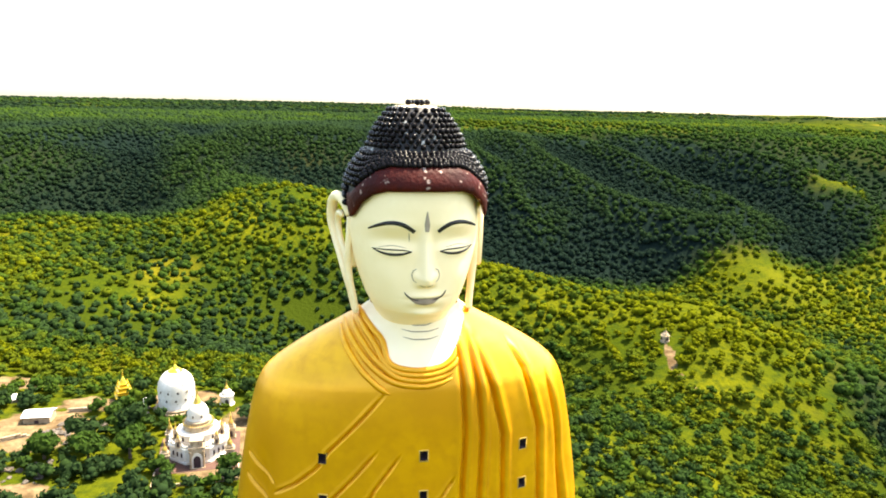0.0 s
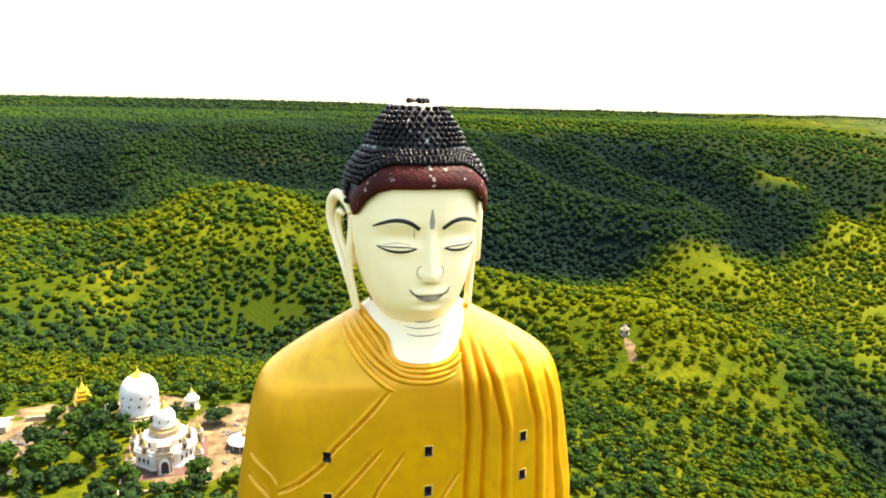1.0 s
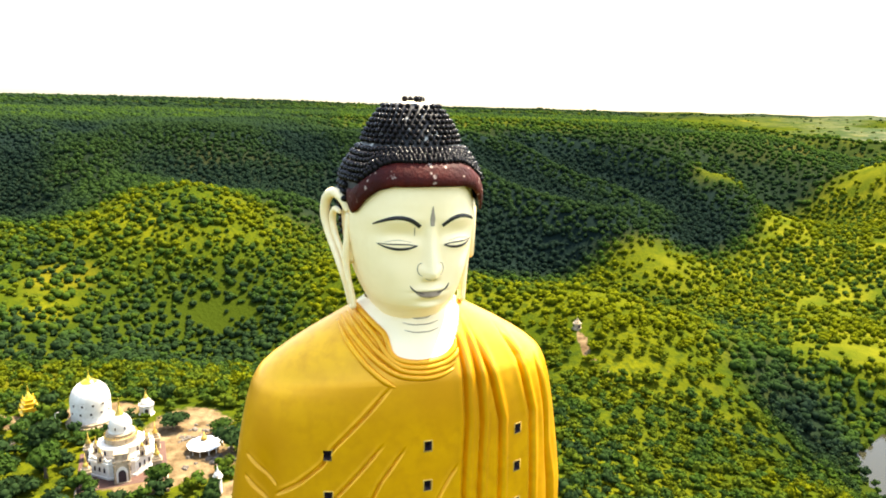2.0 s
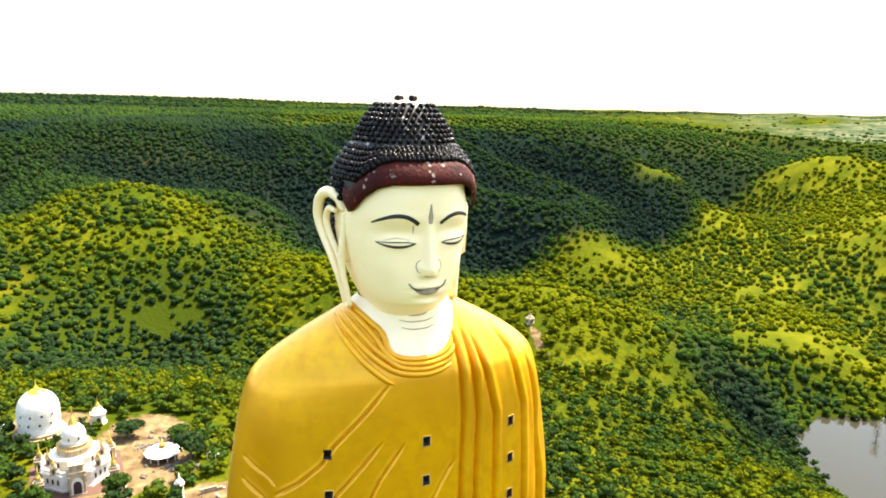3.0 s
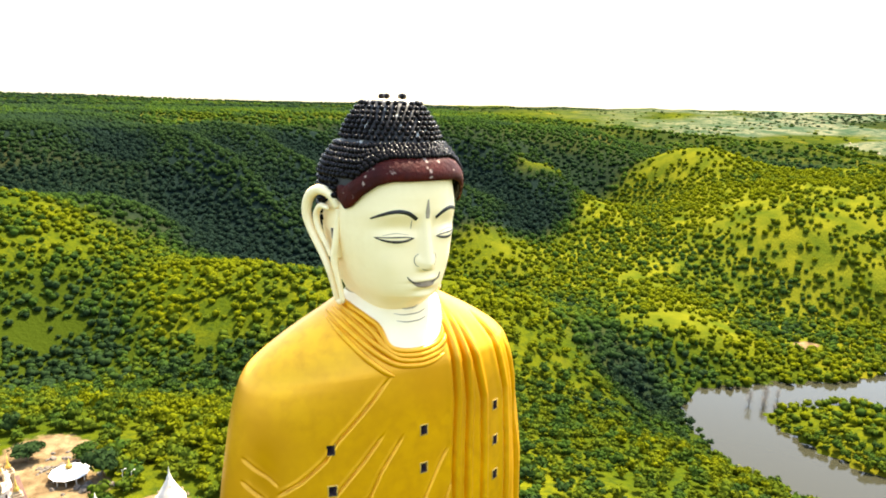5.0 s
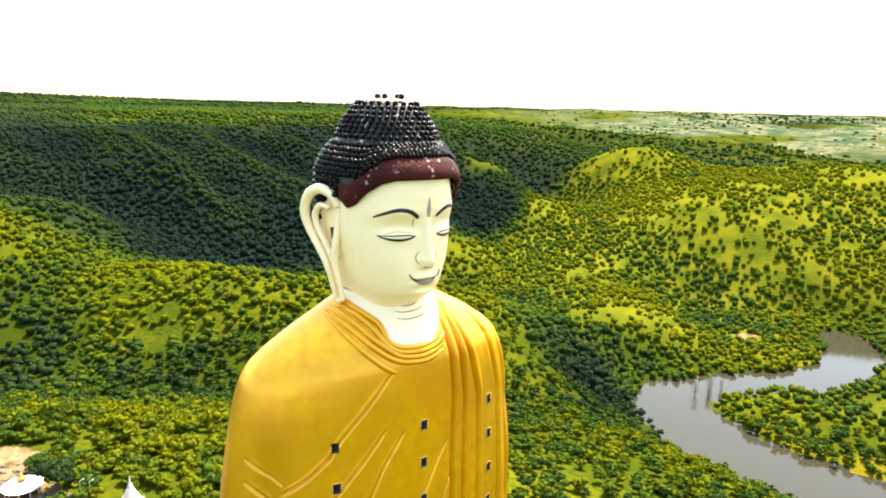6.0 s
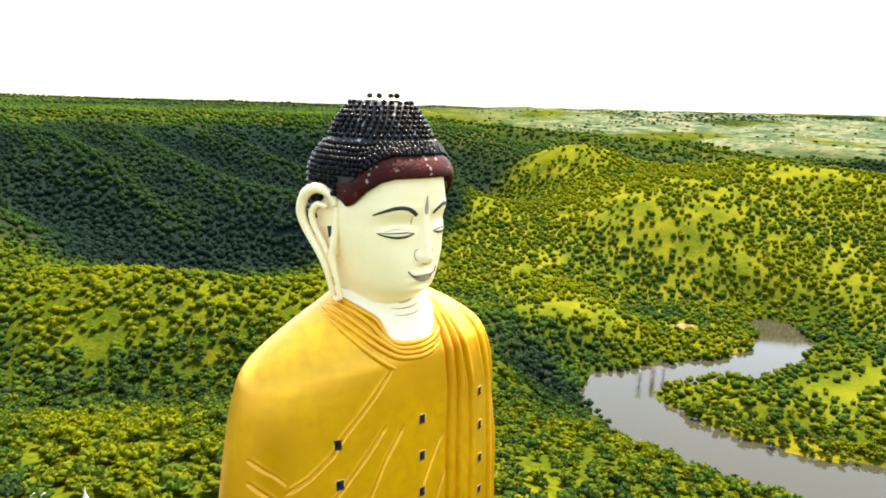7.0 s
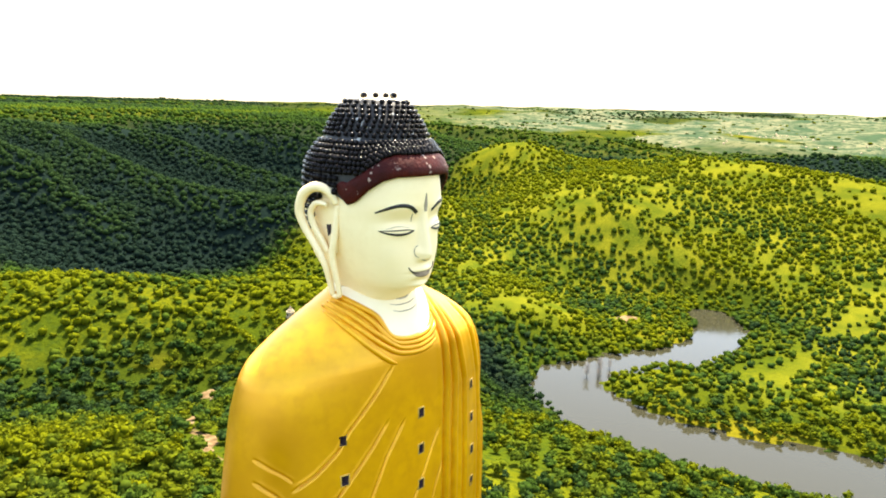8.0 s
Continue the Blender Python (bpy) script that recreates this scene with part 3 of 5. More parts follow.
def hair_point(phi, z, out=0.0):
    p = np.radians(phi)
    a, b = np.interp(z, HAIR[:, 0], HAIR[:, 1]) + out, np.interp(z, HAIR[:, 0], HAIR[:, 2]) + out
    s, c = np.sin(p), np.cos(p)
    e = 2 / 2.2
    return np.stack([a * np.sign(s) * np.abs(s) ** e - 0.15, HAIR_MID + b * np.sign(c) * np.abs(c) ** e, z + 0 * p], -1)


def grid_faces(rows, cols, wrap):
    i, j = np.meshgrid(np.arange(rows - 1), np.arange(cols if wrap else cols - 1), indexing="ij")
    return np.stack([i * cols + j, i * cols + (j + 1) % cols, (i + 1) * cols + (j + 1) % cols, (i + 1) * cols + j], -1).reshape(-1, 4)


def statue_hair():
    phi = np.linspace(-180, 180, 180, endpoint=False)
    t = np.linspace(0, 1, 60)
    T, P = np.meshgrid(t, phi, indexing="ij")
    low = hair_low(P)
    verts = hair_point(P, low + T * (119.15 - low)).reshape(-1, 3)
    q = grid_faces(60, 180, True)
    idx = np.where(verts[q].mean(1)[:, 2] > 118.95, 8, 3)
    return verts, q, idx


def statue_band():
    phi = np.linspace(-79, 79, 160)
    sec = np.linspace(0, math.pi, 9)
    S, P = np.meshgrid(sec, phi, indexing="ij")
    close = np.sqrt(np.clip(1 - (np.abs(P) / 79.3) ** 9, 0, 1))
    wide = (1.0 + 0.25 * step(np.abs(P), 50, 66)) * close
    z = hair_low(P) + 0.90 - wide * np.cos(S)
    verts = hair_point(P, z, 0.05 + 0.30 * close * np.sin(S) ** 0.6).reshape(-1, 3)
    return verts, grid_faces(9, 160, False), np.full(8 * 159, 4)


def statue_curls():
    """Rows of knobs over the hair and the topknot."""
    rng = np.random.RandomState(5)
    bm = bmesh.new()
    bmesh.ops.create_uvsphere(bm, u_segments=8, v_segments=5, radius=1)
    kv = np.array([v.co for v in bm.verts])
    kf = [[v.index for v in f.verts] for f in bm.faces]
    bm.free()
    spots = []
    for k in range(6):
        t = (k + 0.4) / 6
        n = int(96 - 28 * t)
        for i in range(n):
            phi = -180 + 360 * (i + 0.5 * (k % 2)) / n
            start = min(max(hair_low(phi) + 2.05, 112.6), 114.2)
            spots.append((phi, start + t * (115.25 - start), 0.28))
    for z in np.arange(105.6, 113.0, 0.62):
        for i in range(80):
            phi = -180 + 4.5 * (i + 0.5 * (round(z * 10) % 2))
            if z > hair_low(phi) + (0.2 if abs(phi) > 79 else 2.1) and abs(phi) > 56:
                spots.append((phi, z, 0.30))
    for k, n in enumerate((42, 42, 40, 38, 36, 32, 28, 22)):
        spots += [(-180 + 360 * (i + 0.5 * (k % 2)) / n, 115.7 + 0.43 * k, 0.25) for i in range(n)]
    verts, faces = [], []
    for phi, z, r in spots:
        p = hair_point(np.array(phi + rng.uniform(-0.6, 0.6)), np.array(z + rng.uniform(-0.04, 0.04)), 0.10)
        q = hair_point(np.array(phi), np.array(z), 1.1)
        n = (q - p) / np.linalg.norm(q - p)
        rr = r * rng.uniform(0.88, 1.1)
        base = len(verts)
        stretch = kv + np.outer(kv @ n, n) * 0.35
        verts.extend(p + rr * stretch)
        faces.extend([[base + i for i in f] for f in kf])
    for u, v in ((-0.9, 1.6), (0.1, 2.9), (0.8, 1.2), (-0.2, -0.8), (0.6, -1.9), (-0.4, 3.6)):
        base = len(verts)
        verts.extend(np.array((u, HAIR_MID + v - 0.8, 119.32)) + 0.3 * kv)
        faces.extend([[base + i for i in f] for f in kf])
    return verts, faces, [2] * len(faces)


def tube(points, radii, seg=10, index=1):
    """A round strand through points, with open ends closed by a fan."""
    P = np.array(points, float)
    n = len(P)
    ts = np.linspace(0, n - 1, n * 5)
    k = np.clip(ts.astype(int), 0, n - 2)
    f = ts - k
    p0, p1, p2, p3 = P[np.maximum(k - 1, 0)], P[k], P[k + 1], P[np.minimum(k + 2, n - 1)]
    f = f[:, None]
    C = 0.5 * (2 * p1 + (p2 - p0) * f + (2 * p0 - 5 * p1 + 4 * p2 - p3) * f ** 2 + (3 * p1 - p0 - 3 * p2 + p3) * f ** 3)
    R = np.interp(ts, np.arange(n), radii)
    verts, faces = [], []
    for i in range(len(C)):
        d = C[min(i + 1, len(C) - 1)] - C[max(i - 1, 0)]
        d /= np.linalg.norm(d) + 1e-9
        s = np.cross(d, (0.9, 0.1, 0.05))
        s /= np.linalg.norm(s) + 1e-9
        w = np.cross(d, s)
        verts += [C[i] + R[i] * (math.cos(x) * s + math.sin(x) * w) for x in np.linspace(0, 2 * math.pi, seg, endpoint=False)]
    for i in range(len(C) - 1):
        faces += [(i * seg + j, i * seg + (j + 1) % seg, (i + 1) * seg + (j + 1) % seg, (i + 1) * seg + j) for j in range(seg)]
    faces.append(tuple(range(seg))[::-1])
    faces.append(tuple(range((len(C) - 1) * seg, len(C) * seg)))
    return verts, faces, [index] * len(faces)


def statue_ear(side):
    """A long ear: rolled rim, inner fold, recessed shell and a slit hanging lobe."""
    out = []
    place = lambda d: side * (5.45 + (d - 5.85) * 0.98 if side < 0 else 4.95 + (d - 5.85) * 0.42)
    rim = [(-6.6, 2.8, 109.4), (-7.0, 2.1, 110.5), (-7.6, 0.5, 110.95), (-8.0, -1.4, 110.2), (-8.1, -2.2, 108.6), (-7.8, -1.6, 107.0), (-7.3, -0.2, 105.2), (-6.9, 0.75, 103.7), (-6.5, 0.95, 102.2), (-6.15, 1.15, 100.5)]
    strand = [(-6.5, 2.9, 109.3), (-6.6, 2.7, 107.8), (-6.7, 2.4, 106.0), (-6.7, 2.0, 104.6), (-6.5, 2.1, 103.2), (-6.2, 2.25, 101.8), (-6.0, 2.3, 100.5)]
    fold = [(-7.2, 1.9, 109.3), (-7.45, 0.3, 109.4), (-7.55, -0.8, 108.5), (-7.4, -0.5, 107.2), (-7.0, 0.6, 105.8), (-6.8, 1.3, 104.8)]
    foot = [(-6.15, 1.0, 100.6), (-6.08, 1.7, 100.35), (-6.0, 2.4, 100.6)]
    for pts, rad in ((rim, (0.3, 0.42, 0.48, 0.5, 0.46, 0.4, 0.36, 0.34, 0.3, 0.28)), (strand, (0.3, 0.3, 0.34, 0.36, 0.28, 0.26, 0.26)), (fold, (0.2, 0.3, 0.32, 0.3, 0.26, 0.2)), (foot, (0.26, 0.24, 0.26))):
        out.append(tube([(place(-u), 0.73 * v + 0.5, z) for u, v, z in pts], rad))
    shell = [(2.6, 109.2), (1.8, 110.2), (0.4, 110.6), (-1.2, 109.9), (-1.9, 108.5), (-1.4, 107.2), (0, 105.4), (1.2, 104.4), (2.2, 104.8), (2.5, 107)]
    vs = [(side * 6.1, 0.73 * v + 0.5, z) for v, z in shell] + [(side * 5.5, 0.73 * v + 0.5, z) for v, z in shell]
    n = len(shell)
    fs = [tuple(range(n)), tuple(range(2 * n - 1, n - 1, -1))] + [(i, (i + 1) % n, n + (i + 1) % n, n + i) for i in range(n)]
    out.append((vs, fs, [1] * len(fs)))
    hole = [(1.5, 108.6), (0.8, 108.4), (0.7, 107.2), (1.0, 106.2), (1.6, 106.6), (1.7, 107.8)]
    vs = [(side * 6.15, 0.73 * v + 0.5, z) for v, z in hole]
    out.append((vs, [tuple(range(6))], [10]))
    return out


def ribbon(points, widths, index, surface, lift=0.05):
    """A painted stroke that follows the surface."""
    P = np.array(points, float)
    n = len(P)
    ts = np.linspace(0, n - 1, n * 6)
    k = np.clip(ts.astype(int), 0, n - 2)
    f = (ts - k)[:, None]
    p0, p1, p2, p3 = P[np.maximum(k - 1, 0)], P[k], P[k + 1], P[np.minimum(k + 2, n - 1)]
    C = 0.5 * (2 * p1 + (p2 - p0) * f + (2 * p0 - 5 * p1 + 4 * p2 - p3) * f ** 2 + (3 * p1 - p0 - 3 * p2 + p3) * f ** 3)
    W = np.interp(ts, np.arange(n), widths) / 2
    D = np.gradient(C, axis=0)
    D /= np.linalg.norm(D, axis=1)[:, None] + 1e-9
    S = np.stack([-D[:, 1], D[:, 0]], -1)
    rows = []
    for o, l in ((-1, -0.02), (-0.8, lift), (-0.3, lift + 0.015), (0.3, lift + 0.015), (0.8, lift), (1, -0.02)):
        q = C + S * (o * W)[:, None]
        rows.append(np.stack([q[:, 0], surface(q[:, 0], q[:, 1]) + l, q[:, 1]], -1))
    verts = np.concatenate(rows)
    m = len(C)
    faces = [(r * m + i, r * m + i + 1, (r + 1) * m + i + 1, (r + 1) * m + i) for r in range(5) for i in range(m - 1)]
    return verts, faces, [index] * len(faces)


def statue_paint():
    out = []
    for s in (-1, 1):
        e = lambda pts: [(s * u, z) for u, z in pts]
        out.append(ribbon(e([(4.75, 108.85), (4.2, 109.15), (3.4, 109.45), (2.6, 109.52), (1.8, 109.3), (1.0, 108.75)]), (0.12, 0.26, 0.34, 0.38, 0.40, 0.36), 5, face_v))
        out.append(ribbon(e([(4.35, 107.15), (3.7, 106.92), (2.9, 106.80), (2.0, 106.86), (1.2, 107.08)]), (0.08, 0.20, 0.28, 0.24, 0.12), 5, face_v))
        out.append(ribbon(e([(4.45, 107.2), (3.6, 107.2), (2.8, 107.22), (1.9, 107.2), (1.2, 107.06)]), (0.05, 0.10, 0.12, 0.10, 0.06), 5, face_v))
        out.append(ribbon(e([(3.9, 107.35), (2.8, 107.55), (1.7, 107.38)]), (0.03, 0.06, 0.03), 6, face_v, 0.03))
        out.append(ribbon(e([(0.8, 105.6), (1.08, 105.42), (1.18, 105.0), (1.02, 104.6), (0.8, 104.5)]), (0.05, 0.08, 0.09, 0.08, 0.05), 6, face_v, 0.03))
        out.append(ribbon(e([(0.6, 104.28), (0.35, 104.2), (0.05, 104.15)]), (0.05, 0.14, 0.08), 6, face_v, 0.03))
        out.append(ribbon(e([(1.8, 103.6), (1.55, 103.25), (1.15, 103.0), (0.6, 102.86)]), (0.06, 0.14, 0.16, 0.06), 5, face_v, 0.08))
    out.append(ribbon([(-1.4, 103.1), (-0.8, 102.85), (-0.05, 102.78), (0.7, 102.85), (1.3, 103.1)], (0.06, 0.55, 0.72, 0.55, 0.06), 7, face_v, 0.05))
    out.append(ribbon([(0.05, 110.5), (0.05, 110.0), (0.05, 109.4), (0.05, 108.8)], (0.05, 0.28, 0.5, 0.36), 6, face_v))
    out.append(ribbon([(-1.45, 108.7), (-1.42, 108.3), (-1.40, 107.9)], (0.05, 0.1, 0.03), 6, face_v, 0.03))
    return out


def statue_collar():
    out = []
    for line in COLLAR:
        pts = [(u, float(body_front(np.array(u), np.array(z))), z) for u, z in line]
        n = len(pts)
        out.append(tube(pts, [0.14] + [0.30] * (n - 2) + [0.06], 10, 0))
    return out


def statue_windows():
    out = []
    for wu, wz in WINDOWS:
        v0 = float(body_front(np.array(wu), np.array(wz))) + float(robe_relief(np.array([wu]), np.array([wz]))[0])
        slope = (float(body_front(np.array(wu + 0.3), np.array(wz))) - float(body_front(np.array(wu - 0.3), np.array(wz)))) / 0.6
        w, h, t, deep = 0.35, 0.48, 0.08, 0.9
        P = lambda a, b, c: (wu + a, v0 + a * slope + c, wz + b)
        rings = [[P(-x, -y, c), P(x, -y, c), P(x, y, c), P(-x, y, c)] for x, y, c in ((w + t, h + t, -0.25), (w + t, h + t, 0.07), (w, h, 0.07), (w, h, -deep))]
        verts = sum(rings, [])
        faces = [(r * 4 + i, r * 4 + (i + 1) % 4, r * 4 + 4 + (i + 1) % 4, r * 4 + 4 + i) for r in range(3) for i in range(4)] + [(12, 13, 14, 15)]
        out.append((verts, faces, [9] * 8 + [10] * 5))
    return out


def make_statue():
    pieces = [statue_body(), statue_head(), statue_hair(), statue_band(), statue_curls()] + statue_paint() + statue_ear(1) + statue_ear(-1) + statue_windows() + statue_collar()
    for z, w in ((99.75, 1.2), (99.25, 1.7), (98.65, 1.6)):
        pieces.append(ribbon([(-w, z + 0.22), (-w / 2, z + 0.03), (0, z), (w / 2, z + 0.03), (w, z + 0.22)], (0.03, 0.08, 0.09, 0.08, 0.03), 6, body_front, 0.05))
    verts, faces, index = [], [], []
    for v, f, k in pieces:
        base = len(verts)
        verts.extend(tuple(map(float, p)) for p in v)
        faces.extend(tuple(int(i) + base for i in q) for q in f)
        index.extend(int(i) for i in k)
    M = STATUE
    verts = [M @ Vector(p) for p in verts]
    faces = [f[::-1] for f in faces]
    me = mesh_of("statue", verts, faces, (gold_robe, skin_paint, black_hair, hair_base, maroon, line_black, line_grey, lip_paint, plaster_top, frame_gold, dark_inside), index, True)
    bm = bmesh.new()
    bm.from_mesh(me)
    bmesh.ops.recalc_face_normals(bm, faces=bm.faces)
    bm.to_mesh(me)
    bm.free()
    tagged(new("statue", me), "colossal standing statue in a painted gold robe with black curls", "statue")


make_statue()


# ---- trees ----
def ico(sub, rng, rough, squash=0.8):
    bm = bmesh.new()
    bmesh.ops.create_icosphere(bm, subdivisions=sub, radius=1)
    v = np.array([p.co for p in bm.verts])
    f = np.array([[p.index for p in q.verts] for q in bm.faces])
    bm.free()
    v = v * (1 + rough * (rng.rand(len(v), 1) - 0.5))
    v[:, 2] *= squash
    return v, f


def leaf_tufts(rng, lumps, count, size):
    """Small bent leaf clumps (two triangles each) on the outside of the lumps."""
    verts, tris = [], []
    for k in range(count):
        c, r = lumps[rng.randint(len(lumps))]
        d = rng.normal(size=3)
        d[2] = abs(d[2]) * 0.9 - 0.25
        d /= np.linalg.norm(d)
        p = c + d * r * rng.uniform(0.86, 1.16)
        t = np.cross(d, rng.normal(size=3))
        t /= np.linalg.norm(t) + 1e-9
        w = np.cross(d, t) * 0.7 + d * rng.uniform(-0.5, 0.7)
        s = size * rng.uniform(0.6, 1.3)
        b = len(verts)
        verts += [p - t * s, p + w * s * 0.8, p + t * s, p - w * s * 0.8 - d * 0.25 * s]
        tris += [(b, b + 1, b + 3), (b + 1, b + 2, b + 3)]
    return np.array(verts), np.array(tris)


def crown(rng, lumps_n, sub, tufts, size):
    """A crown about 1 m in radius, its middle at z = 0."""
    lumps = [(np.array((0, 0, 0.05)), 0.62)]
    for k in range(lumps_n):
        a = 2 * math.pi * (k + rng.uniform(-0.3, 0.3)) / max(lumps_n, 1)
        lumps.append((np.array((math.cos(a) * rng.uniform(0.35, 0.6), math.sin(a) * rng.uniform(0.35, 0.6), rng.uniform(-0.3, 0.38))), rng.uniform(0.34, 0.52)))
    V, F, n = [], [], 0
    for c, r in lumps:
        v, f = ico(sub, rng, 0.35)
        V.append(c + r * 0.82 * v)
        F.append(f + n)
        n += len(v)
    if tufts:
        v, f = leaf_tufts(rng, lumps, tufts, size)
        V.append(v)
        F.append(f + n)
    return np.concatenate(V), np.concatenate(F)


def spread(name, label, templates, X, Y, size, tall, tint, rng, sink):
    """Joins many trees into one mesh."""
    Z = height(X, Y)
    V, F, T, n = [], [], [], 0
    which = rng.randint(len(templates), size=len(X))
    for k, (tv, tf) in enumerate(templates):
        m = which == k
        c = m.sum()
        if not c:
            continue
        a = rng.rand(c) * 2 * math.pi
        ca, sa, s = np.cos(a)[:, None], np.sin(a)[:, None], size[m][:, None]
        x, y, z = tv[:, 0][None], tv[:, 1][None], tv[:, 2][None]
        P = np.stack([X[m][:, None] + s * (ca * x - sa * y), Y[m][:, None] + s * (sa * x + ca * y), Z[m][:, None] + s * tall[m][:, None] * (z + sink)], -1)
        V.append(P.reshape(-1, 3))
        F.append((tf[None] + (n + np.arange(c) * len(tv))[:, None, None]).reshape(-1, 3))
        T.append(np.repeat(tint[m], len(tv)))
        n += c * len(tv)
    me = tri_mesh(name, np.concatenate(V), np.concatenate(F), leaf, False, (("tint", np.concatenate(T)),))
    return tagged(new(name, me), label, "trees", kind="stuff")


def scatter(rng, r0, r1, spacing, az0=-42, az1=78):
    """Places for trees on a jittered grid in a ring, thinned by the land cover."""
    g = np.arange(-r1, r1, spacing)
    X, Y = np.meshgrid(g, g)
    X = (X + rng.uniform(-0.5, 0.5, X.shape) * spacing).ravel()
    Y = (Y + rng.uniform(-0.5, 0.5, Y.shape) * spacing).ravel()
    R, A = np.hypot(X, Y), np.degrees(np.arctan2(X, Y))
    ok = (R >= r0) & (R < r1) & (A > az0) & (A < az1)
    X, Y, R = X[ok], Y[ok], R[ok]
    wild = 0.55 * value_noise(X, Y, 38, 1) + 0.45 * value_noise(X, Y, 14, 2)
    f = forest_shade_at(X, Y)
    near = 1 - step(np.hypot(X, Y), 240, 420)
    east_slope = east_slope_at(X, Y)
    cover = np.clip(0.72 - 0.06 * east_slope + 0.2 * near + 1.5 * (wild - 0.40) + 0.9 * f, 0.12, 1)
    gul = gully_at(X, Y) * step(np.hypot(X, Y), 200, 320)
    cover = np.clip(cover + (0.14 + 0.2 * east_slope) * gul, 0.10, 1)
    cover *= (1 - step(soil_at(X, Y), 0.15, 0.5)) * (1 - 0.86 * step(meadow_and_sun_at(X, Y), 0.2, 0.5)) * step(river_gap(X, Y), 0.0, 4.0) * (1 - 0.5 * hazy_field_at(X, Y))
    # room for the buildings
    for cx, cy, r in BUILT:
        cover *= (np.hypot(X - cx, Y - cy) > r)
    cover *= np.hypot(X + 3.7, Y - 70) > 26
    ok = rng.rand(len(X)) < cover
    return X[ok], Y[ok], f[ok], gul[ok]


BUILT = [(-84.5, 204, 8.5), (-68.4, 178.6, 12), (-72, 208, 4), (-106, 210, 5), (-50, 183.5, 6), (-42.5, 162, 3), (-27, 167, 6), (-124, 192, 7), (93, 306, 5), (-64.5, 166, 7)]


def make_trees():
    rng = np.random.RandomState(11)
    def sizes(X, f, lo, hi):
        s = rng.uniform(lo, hi, len(X)) * (0.85 + 0.12 * f)
        return s, rng.uniform(0.8, 1.25, len(X))
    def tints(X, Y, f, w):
        t = 0.6 * rng.rand(len(X)) + 0.8 * (value_noise(X, Y, 60, 4) - 0.3) + 0.30 - 0.22 * w + 0.10 * east_slope_at(X, Y) - 0.28 * step(-X, 20, 100) - 0.24 * step(260 - Y, 0, 60)
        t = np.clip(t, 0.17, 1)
        # ridge shading put into leaf colour: lighter on crests, darker in hollows
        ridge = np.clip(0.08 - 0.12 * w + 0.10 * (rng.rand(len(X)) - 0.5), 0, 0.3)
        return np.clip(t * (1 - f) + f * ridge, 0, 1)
    # nearest trees, each one a thing
    near_t = [crown(rng, 7, 1, 400, 0.155) for _ in range(5)]
    X, Y, f, w = scatter(rng, 120, 330, 4.7)
    s, tall = sizes(X, f, 2.0, 4.3)
    tint = tints(X, Y, f, w)
    tint = np.clip(tint + 0.02, 0, 1) * (1 - 0.9 * f)
    single = np.zeros(len(X), bool)
    single[np.argsort(Y + 0.25 * np.abs(X + 20))[:300]] = True
    s = np.where(single, s * 1.2, s * np.where(X > 15, 0.95, 1.0))
    protos = []
    for k in range(15):
        v, t = near_t[k % 5]
        tn = 0.20 + 0.46 * (k // 5) / 2
        protos.append(tri_mesh("crown", v, t, leaf, False, (("tint", np.full(len(v), tn)),)))
    bm = lathe([(0.13, -0.4), (0.085, 0.35), (0.06, 0.9), (0.03, 1.35)], 7)
    for a in (0.4, 2.4, 4.4):
        q = Matrix.Translation((0, 0, 0.75)) @ Matrix.Rotation(a, 4, "Z") @ Matrix.Rotation(0.8, 4, "Y")
        limb = lathe([(0.045, 0), (0.02, 0.6)], 5)
        bmesh.ops.transform(limb, matrix=q, verts=limb.verts)
        tmp = bpy.data.meshes.new("tmp")
        limb.to_mesh(tmp)
        limb.free()
        bm.from_mesh(tmp)
        bpy.data.meshes.remove(tmp)
    trunk = bpy.data.meshes.new("trunk")
    bm.to_mesh(trunk)
    bm.free()
    trunk.materials.append(bark)
    Zs = height(X, Y)
    words = ("dark green leafy tree with a rounded crown", "green leafy tree with an uneven crown", "yellow-green sunlit tree with a loose crown")
    for i in np.nonzero(single)[0]:
        k = min(2, int(tint[i] * 3))
        ob = new("tree")
        ob.matrix_basis = pose(X[i], Y[i], Zs[i], 0, 0, rng.uniform(0, 360)) @ Matrix.Diagonal((s[i], s[i], s[i] * tall[i], 1))
        tagged(ob, words[k], "tree", "trees round the monastery")
        part("trunk", trunk, bark, ob)
        c = part("crown", protos[k * 5 + rng.randint(5)], leaf, ob)
        c.matrix_basis = Matrix.Translation((0, 0, 1.15))
    # a few trees that stand by themselves in the yard: place, size, relative height
    for x, y, r, h in ((-61.5, 197, 4.6, 0.55), (-47.5, 192.5, 3.6, 0.7), (-42.5, 181, 4.6, 0.9), (-101, 178, 5.0, 0.9), (-108, 170, 4.5, 1.0), (-92, 186, 4.6, 1.0), (-57, 165, 3.6, 0.9), (-95, 168, 4.8, 1.0), (-86, 172, 4.4, 1.0)):
        ob = new("tree")
        ob.matrix_basis = pose(x, y, float(height(x, y)), 0, 0, 40 * x) @ Matrix.Diagonal((r, r, r * h, 1))
        tagged(ob, "broad leafy tree standing beside the temple yard", "tree", "trees round the monastery")
        part("trunk", trunk, bark, ob)
        part("crown", protos[int(abs(x)) % 10], leaf, ob).matrix_basis = Matrix.Translation((0, 0, 1.15))
    rest = ~single
    mid_t = [crown(rng, 5, 1, 42, 0.23) for _ in range(6)]
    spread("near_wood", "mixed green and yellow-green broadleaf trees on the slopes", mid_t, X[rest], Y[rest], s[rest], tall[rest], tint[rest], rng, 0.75)
